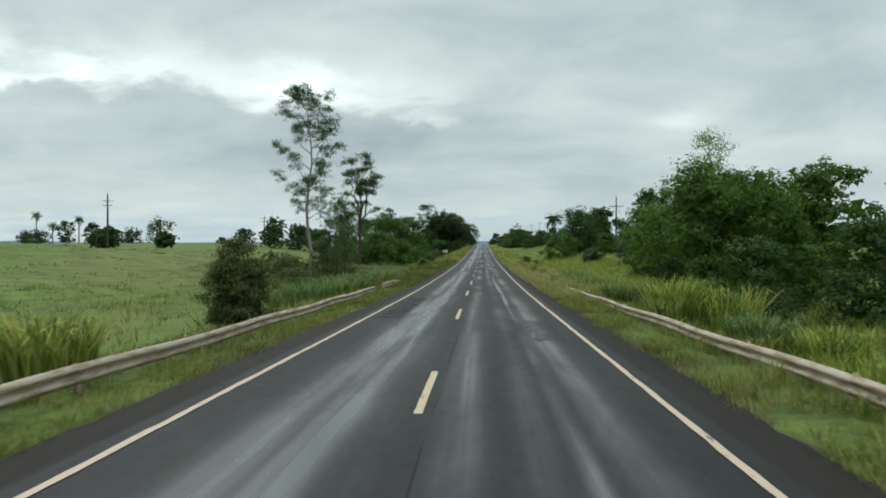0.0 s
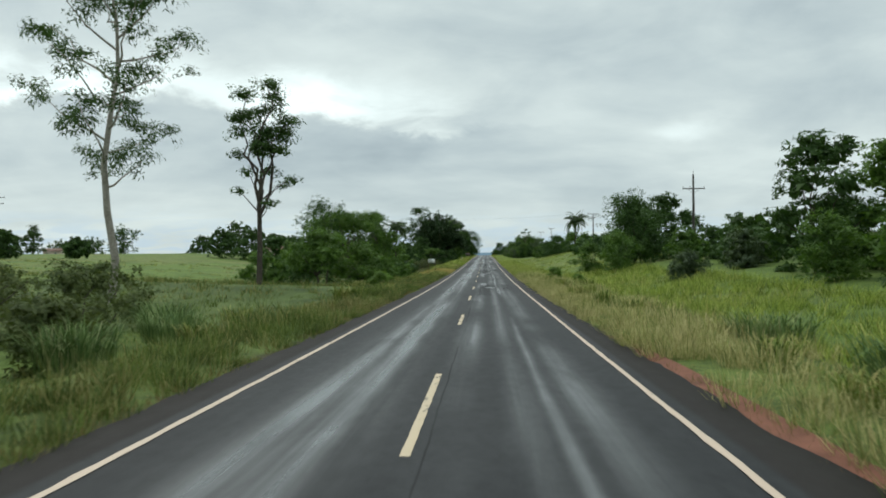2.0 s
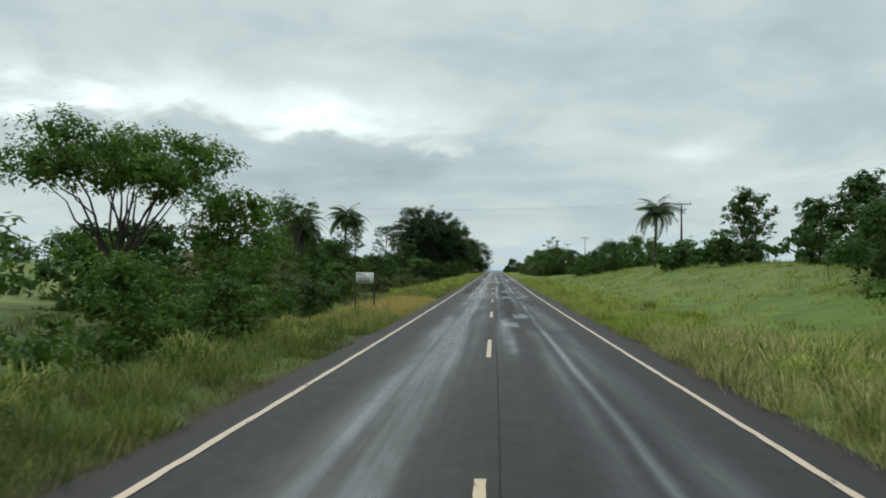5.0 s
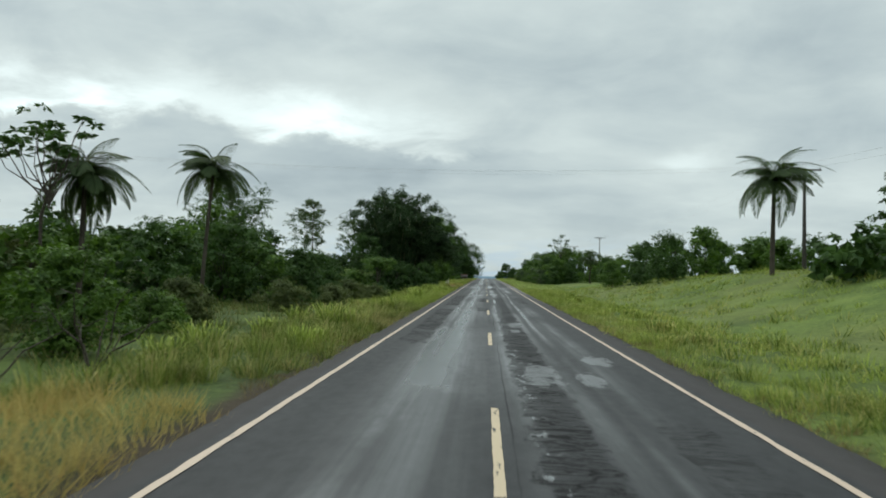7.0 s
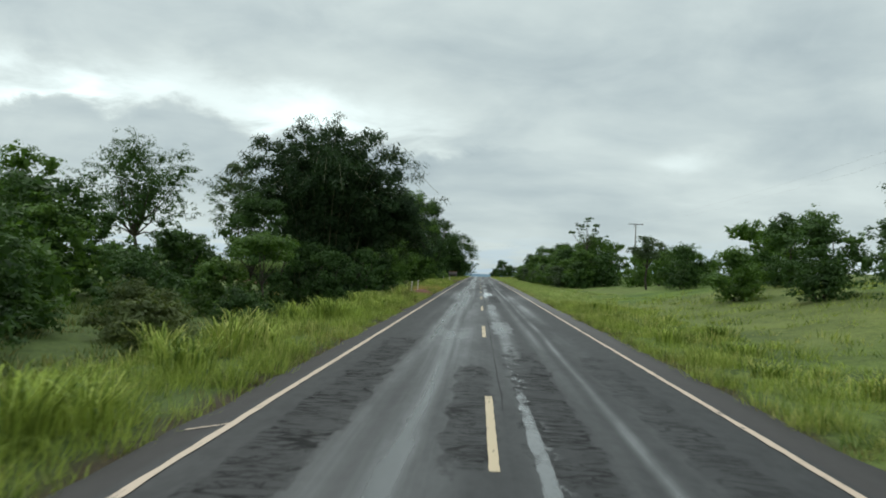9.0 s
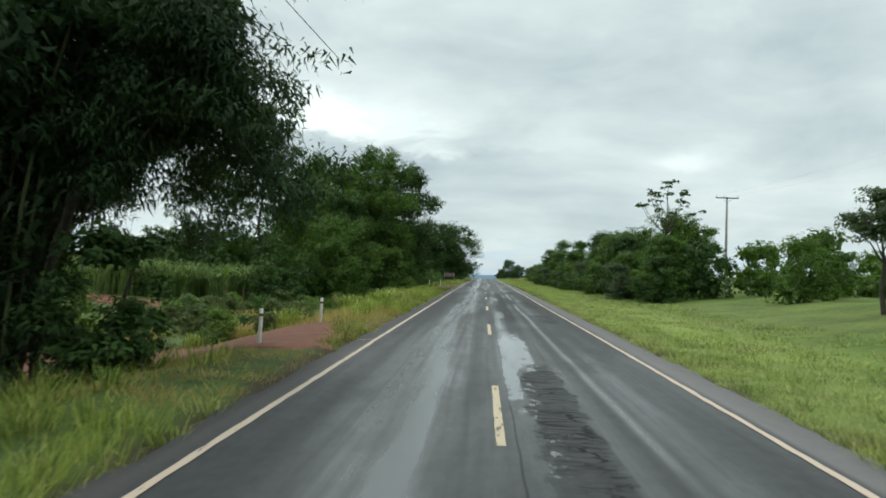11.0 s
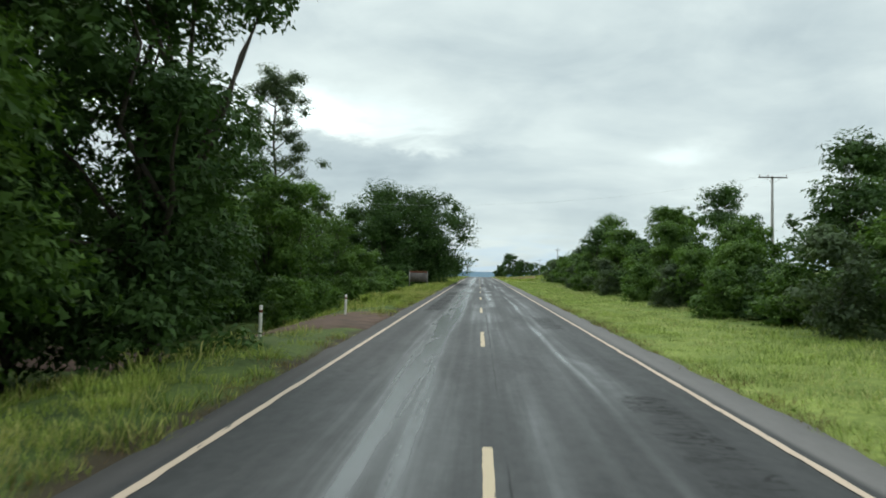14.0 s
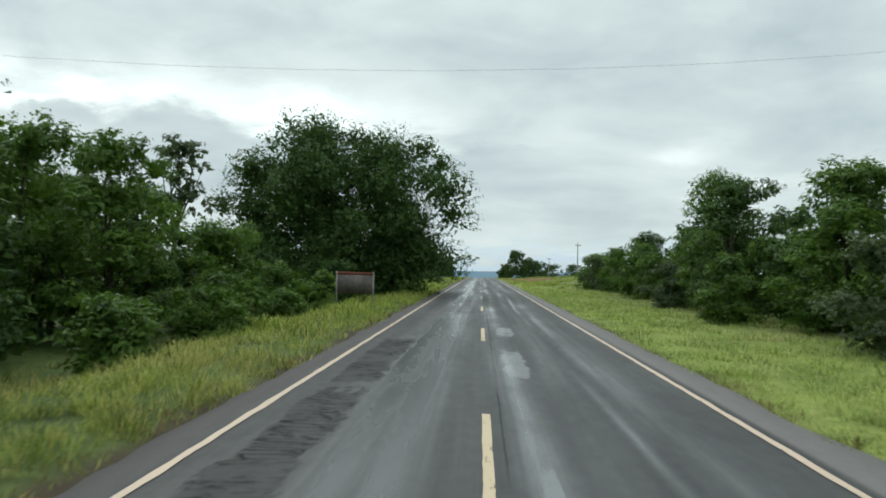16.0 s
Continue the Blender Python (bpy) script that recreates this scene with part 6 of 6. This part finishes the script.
def cable(a, b_, sag, label):
    """A slack wire between two heights over the road."""
    p = [np.array([q[0], q[1], float(road_z(q[1])) + q[2]]) for q in (a, b_)]
    t = np.linspace(0, 1, 15)[:, None]
    pts = p[0] + (p[1] - p[0]) * t
    pts[:, 2] -= (4 * sag * t * (1 - t))[:, 0]
    v, f = tube(pts - pts[0], 0.0045, 4)
    c = new("overhead_cable", quick_mesh("overhead_cable", v, f, M_cable))
    c.matrix_basis = Matrix.Translation(pts[0])
    return tagged(c, label, "cable", "overhead cables")


OVER = "thin grey cable spanning over the road"
for dx, dz in ((-1.0, 0), (0.0, 0.05), (1.0, 0)):
    cable((-31.5 + dx * 0.3, 196.5 + dx, 10.5 + dz), (25.9 + dx * 0.3, 203.7 + dx, 11.8 + dz), 0.9, OVER)
for dx in (0.0,):
    cable((-29.5, 352.5 + dx, 9.2), (26.4, 357 + dx, 11.3), 2.35, OVER)
ALONG = "thin grey cable running beside the road"
for a, b_ in (((24.2, 122, 9.9), (25.9, 203.7, 11.8)), ((25.9, 203.7, 11.8), (26.4, 309, 11.6)), ((26.4, 309, 11.6), (26.4, 357, 11.4)), ((26.4, 357, 11.4), (23.9, 507, 9.3))):
    for dx in (-1.1, 1.1):
        cable((a[0] + dx, a[1], a[2]), (b_[0] + dx, b_[1], b_[2]), 1.2, ALONG)


# ---- signs and posts ----
def lettered_sign(x, y, turn):
    z0 = float(ground_z(x, y))
    top = float(road_z(y)) + 2.05 - z0
    s = holder("roadside_sign", x, y, z0 - 0.1, "white hand-painted sign board on two rough wooden posts", "sign", turn=turn)
    for u in (-0.51, 0.52):
        v, f = tube([(u, 0.03, 0), (u + 0.01, 0.035, top * 0.5), (u, 0.03, top + 0.04)], [0.05, 0.045, 0.04], 7)
        part("post", v, f, M_post_wood, s, soft=True)
    pn = part("panel", *box(-0.49, 0.49, -0.03, -0.005, top - 0.58, top), M_panel, s)
    for row, (u0, u1, zt, hh, m) in enumerate(((-0.42, 0.02, 0.06, 0.085, 9), (-0.18, 0.12, 0.19, 0.06, 5), (-0.30, 0.24, 0.30, 0.06, 8), (-0.30, 0.27, 0.42, 0.095, 9))):
        step = (u1 - u0) / m
        for k in range(m):
            wv = step * (0.45 + 0.2 * ((k * 7 + row * 3) % 3) / 2)
            part("letter_bar", *box(u0 + k * step, u0 + k * step + wv, -0.034, -0.030, top - zt - hh, top - zt), M_ink, pn)
    return s


lettered_sign(-7.1, 143.5, 6)
bd = holder("old_board", -7.5, 374, float(ground_z(-7.5, 374)) - 0.1, "weathered grey-brown board with rusty top on two posts", "sign", turn=4)
bt = float(road_z(374)) + 1.75 - float(ground_z(-7.5, 374)) + 0.1
for u in (-1.05, 1.05):
    part("post", *box(u - 0.045, u + 0.045, 0.0, 0.09, 0, bt + 0.03), M_conc, bd)
pn = part("panel", *box(-1.0, 1.0, -0.03, 0.0, bt - 1.25, bt - 0.17), M_board, bd)
part("top_strip", *box(-1.03, 1.03, -0.034, 0.004, bt - 0.17, bt), M_rust, pn, "rusty upper strip")
for u in (-0.5, 0.0, 0.5):
    part("batten", *box(u - 0.02, u + 0.02, -0.045, -0.03, bt - 1.25, bt - 0.17), M_board, pn)


def marker_post(x, y, h):
    p = holder("marker_post", x, y, float(ground_z(x, y)) - 0.05, "white marker post standing in short grass", "post", "white marker posts")
    v, f = tube([(0, 0, 0), (0.01, 0, h * 0.5), (0.02, 0, h), (0.02, 0, h + 0.015)], [0.06, 0.055, 0.052, 0.01], 8)
    part("shaft", v, f, M_post_white, p, soft=True)
    v, f = tube([(0.017, 0, h * 0.80), (0.018, 0, h * 0.88)], [0.058, 0.058], 8)
    part("band", v, f, M_rust, p, "faded red band")


marker_post(-6.3, 249.3, 1.0)
marker_post(-6.4, 256.5, 1.0)
marker_post(-6.9, 313.6, 1.05)
marker_post(-6.15, 323.0, 0.95)


def fence_post(x, y, h):
    p = new("fence_post")
    p.matrix_basis = pose(x, y, float(ground_z(x, y)) - 0.1, 0, 0, x * 40)
    tagged(p, "rough grey wooden fence post", "post", "fence posts")
    v, f = tube([(0, 0, 0), (0.02, 0, h * 0.6), (0.01, 0.01, h), (0.01, 0.01, h + 0.02)], [0.075, 0.07, 0.065, 0.02], 7)
    part("shaft", v, f, M_post_wood, p, soft=True)


for q in range(7):
    fence_post(-19.5, 281 + 4 * q, 1.4)
for q in range(5):
    fence_post(-10.8, 366 + 4.5 * q, 1.3)
st = holder("tree_stump", -10.9, 30.4, float(ground_z(-10.9, 30.4)) - 0.05, "dark weathered stump in short pasture grass", "stump")
v, f = tube([(0, 0, 0), (0, 0, 0.3), (0.02, 0, 0.62), (0.02, 0, 0.64)], [0.19, 0.16, 0.15, 0.02], 9)
part("trunk", v, f, M_bark, st, soft=True)


def farmhouse(x, y, w, d, h, label):
    z0 = float(ground_z(x, y))
    b = holder("farmhouse", x, y, z0 - 0.2, label, "house", "farm buildings")
    wl = part("wall", *box(-w / 2, w / 2, -d / 2, d / 2, 0, h), M_wall, b)
    rv = np.array([(-w / 2 - .4, -d / 2 - .4, h - .1), (w / 2 + .4, -d / 2 - .4, h - .1), (w / 2 + .4, d / 2 + .4, h - .1), (-w / 2 - .4, d / 2 + .4, h - .1), (-w / 2 - .4, 0, h + d * .22), (w / 2 + .4, 0, h + d * .22)])
    part("roof", np.concatenate([rv, rv + (0, 0, 0.12)]), [(6, 7, 11, 10), (8, 9, 10, 11), (0, 4, 5, 1), (2, 5, 4, 3), (0, 1, 7, 6), (2, 3, 9, 8), (1, 5, 11, 7), (5, 2, 8, 11), (3, 4, 10, 9), (4, 0, 6, 10)], M_tile, b)
    for u in (-0.28, 0.24):
        wd = part("window", *box(u * w - .5, u * w + .5, -d / 2 - .03, -d / 2 - .004, h * .4, h * .75), M_ink, b)
        part("frame", *box(u * w - .6, u * w + .6, -d / 2 - .06, -d / 2 - .034, h * .36, h * .40), M_wall, wd)
    return b


farmhouse(-58, 236, 8, 5, 2.6, "low farmhouse with dull tiled roof among trees")
farmhouse(-31, 176, 4, 3, 2.0, "small shed with pale sheet roof behind bushes")
farmhouse(-219, 380, 9, 6, 3.0, "farmhouse with reddish roof far across the pasture")


# ---- standing grass ----
def turf(name, zone, per_m2, hts, width, mat, label, seed, tuft=40, spread=0.52, keep=None, lean=1.0):
    """Tussocks over a stretch of verge (x0, x1, y0, y1), each a mound of blades, taller and shorter by patches."""
    rng = np.random.default_rng(100 + seed)
    x0, x1, y0, y1 = zone
    if abs(x0) < 5 and x0 < 0:
        x0 = -4.0
    tuft, width, spread = int(tuft * 1.55), width * 0.80, spread * 1.1
    n_ = int(abs(x1 - x0) * (y1 - y0) * per_m2)
    c = np.c_[rng.uniform(min(x0, x1), max(x0, x1), n_), rng.uniform(y0, y1, n_)]
    if keep is not None:
        c = c[keep(c[:, 0], c[:, 1])]
    mound = np.clip(0.5 + 1.0 * waves(c[:, 0] * 1.7, c[:, 1] * 0.9), 0, 1)
    tall = rng.uniform(hts[0], hts[1], len(c)) * (0.50 + 0.45 * mound + 0.30 * rng.random(len(c)) ** 3)
    tall *= 0.55 + 0.45 * smooth(np.abs(c[:, 0]), 4.0, 5.2)
    size = rng.uniform(0.6, 1.4, len(c))
    t = np.repeat(np.arange(len(c)), tuft)
    ang, r = rng.uniform(0, 2 * np.pi, len(t)), np.sqrt(rng.random(len(t)))
    xy = c[t] + np.c_[np.cos(ang), np.sin(ang)] * (r * spread * size[t])[:, None]
    ok = np.abs(xy[:, 0]) > np.where(xy[:, 0] > 0, 4.18, np.interp(xy[:, 1], [90, 140], [4.18, 3.96])) + 0.10 * waves(xy[:, 0] * 3, xy[:, 1] * 2.1)
    xy, t, ang, r = xy[ok], t[ok], ang[ok], r[ok]
    h = tall[t] * (1.0 - 0.55 * r * r) * rng.uniform(0.7, 1.08, len(t))
    v, f = blades(len(t), xy, h, width, rng, lean, ang, name == "verge_grass")
    return tagged(new(name, quick_mesh(name, v, f, mat)), label, "grass", kind="stuff")


def no_soil(x, y):
    a = (x > -16.5) & (x < -4.6 - 0.10 * np.maximum(y - 249, 0)) & (y > 247.6 + 0.6 * waves(x * 2, y)) & (y < 257.4 + 0.6 * waves(x * 3, y))
    b_ = (x > -33) & (x < -3.8) & (y > 314.8 - 1.2 * (x > -5.5)) & (y < 320.6 + 1.5 * (x > -5.5))
    c = (x > 4.0) & (x < 4.5) & (y > 49) & (y < 61)
    d = (x > -12.5) & (x < -4.1) & (y > 137.5 + 0.4 * waves(x * 2, y)) & (y < 157 - (-x - 4.6) * 0.3)
    e = (x > -9.5) & (x < -4.1) & (y > 306 + 1.5 * waves(x, y)) & (y < 329) & (np.sin(x * 7.7 + y * 5.1) < np.where(y > 319, 0.72, 0.1))
    g_ = (x > -8.2) & (x < -4.0) & (((y > 255.2) & (y < 263.5)) | ((y > 240.5) & (y < 248.5))) & (np.sin(x * 5.3 + y * 3.7) < 0.95)
    return ~(a | b_ | c | d | e | g_)


VERGE = "uncut green roadside grass, rank and uneven"
for n_side, (side_, y0, y1, h0, h1, mt, x1) in enumerate(((-1, 2, 46, 0.26, 0.56, M_grass, 8.2), (-1, 46, 130, 0.45, 0.98, M_grass_rank, 8.2), (-1, 130, 186, 0.52, 1.08, M_grass, 9.5), (-1, 186, 300, 0.52, 1.08, M_grass_lush, 9.5), (-1, 300, 350, 0.3, 0.66, M_grass_lush, 9), (1, 2, 36, 0.3, 0.62, M_grass, 8.2), (1, 36, 130, 0.55, 1.15, M_grass_straw, 9), (1, 130, 240, 0.32, 0.72, M_grass_lush, 9.5))):
    turf("verge_grass", (side_ * 4.2, side_ * 6.4, y0, y1), 2.5, (h0, h1), 0.019, mt, VERGE, 40 + n_side, 54, 0.40, keep=no_soil)
    turf("verge_grass", (side_ * 6.2, side_ * x1, y0, y1), 1.8, (h0, h1), 0.036, mt, VERGE, 60 + n_side, 25, 0.46, keep=no_soil)
turf("verge_grass", (4.2, 6.6, 240, 350), 4.4, (0.17, 0.36), 0.020, M_grass_cut, VERGE, 7, 36, 0.40)
turf("verge_grass", (6.4, 9.5, 240, 350), 3.6, (0.17, 0.36), 0.030, M_grass_cut, VERGE, 24, 18)
turf("verge_grass", (-4.2, -9.5, 350, 420), 1.8, (0.35, 0.75), 0.036, M_grass_lush, VERGE, 4, 26, keep=no_soil)
turf("verge_grass", (4.2, 10, 350, 420), 2.2, (0.2, 0.42), 0.036, M_grass_cut, VERGE, 8, 26)
turf("dry_grass", (-4.2, -12.5, 138, 156.5), 3.0, (0.36, 0.80), 0.022, M_grass_dry, "straw-coloured dry grass sprayed beside the road", 9, 34)
turf("dry_grass", (-4.2, -9.0, 241.0, 247.8), 3.4, (0.12, 0.28), 0.020, M_grass_dry, "straw-coloured dry grass beside a field entrance", 26, 34)
turf("dry_grass", (-4.2, -7.8, 256.0, 263.5), 2.6, (0.35, 0.80), 0.020, M_grass_dry, "straw-coloured dry grass beside a field entrance", 10, 34)
EDGE = "short brown grass along the edge of the asphalt"
turf("edge_grass", (4.15, 4.9, 2, 350), 5.0, (0.18, 0.46), 0.020, M_grass_edge, EDGE, 31, 16, 0.3)
turf("edge_grass", (-3.95, -4.8, 2, 350), 5.0, (0.18, 0.50), 0.020, M_grass_edge, EDGE, 32, 16, 0.3, keep=no_soil)
turf("pasture_grass", (-8.2, -34, 6, 70), 0.42, (0.34, 0.81), 0.050, M_grass, "tussocky green pasture", 11, 13, 0.5, keep=no_soil)
turf("pasture_grass", (-8.2, -34, 70, 130), 0.5, (0.40, 0.95), 0.050, M_grass_rank, "rank dark green grass below the road", 25, 14, 0.5, keep=no_soil)
turf("pasture_grass", (-34, -100, 20, 170), 0.07, (0.25, 0.65), 0.11, M_grass, "tussocky green pasture", 12, 16, 0.8)
turf("pasture_grass", (-9.5, -26, 130, 290), 0.5, (0.47, 1.08), 0.050, M_grass_rank, "rough grass in the hollow beside the road", 13, 14, 0.5, keep=no_soil)
turf("pasture_grass", (9.0, 18, 3, 130), 1.5, (0.55, 1.15), 0.046, M_grass_lush, "rank grass behind the verge", 14, 20, 0.5)
turf("pasture_grass", (9.5, 30, 130, 250), 0.5, (0.30, 0.65), 0.055, M_grass_lush, "rank grass on a gentle rise", 15, 16, 0.5)
turf("pasture_grass", (9.5, 13, 250, 420), 1.5, (0.20, 0.42), 0.05, M_grass_cut, "cut green grass along the hedgerow", 16, 20, 0.45)
turf("pasture_grass", (-9, -13, 300, 420), 0.8, (0.27, 0.68), 0.05, M_grass, "thin grass under roadside trees", 17, 18, 0.45, keep=no_soil)
turf("pasture_grass", (4.7, 20, 420, 620), 0.35, (0.3, 0.6), 0.14, M_grass_lush, "grass verge far along the road", 18, 12, 0.8)
turf("pasture_grass", (-4.7, -14, 420, 620), 0.35, (0.3, 0.6), 0.14, M_grass_lush, "grass verge far along the road", 19, 12, 0.8)
turf("cane_field", (38, 120, 120, 330), 0.06, (1.2, 2.2), 0.22, M_reed, "tall green cane crop on the rising field", 20, 14, 1.0)
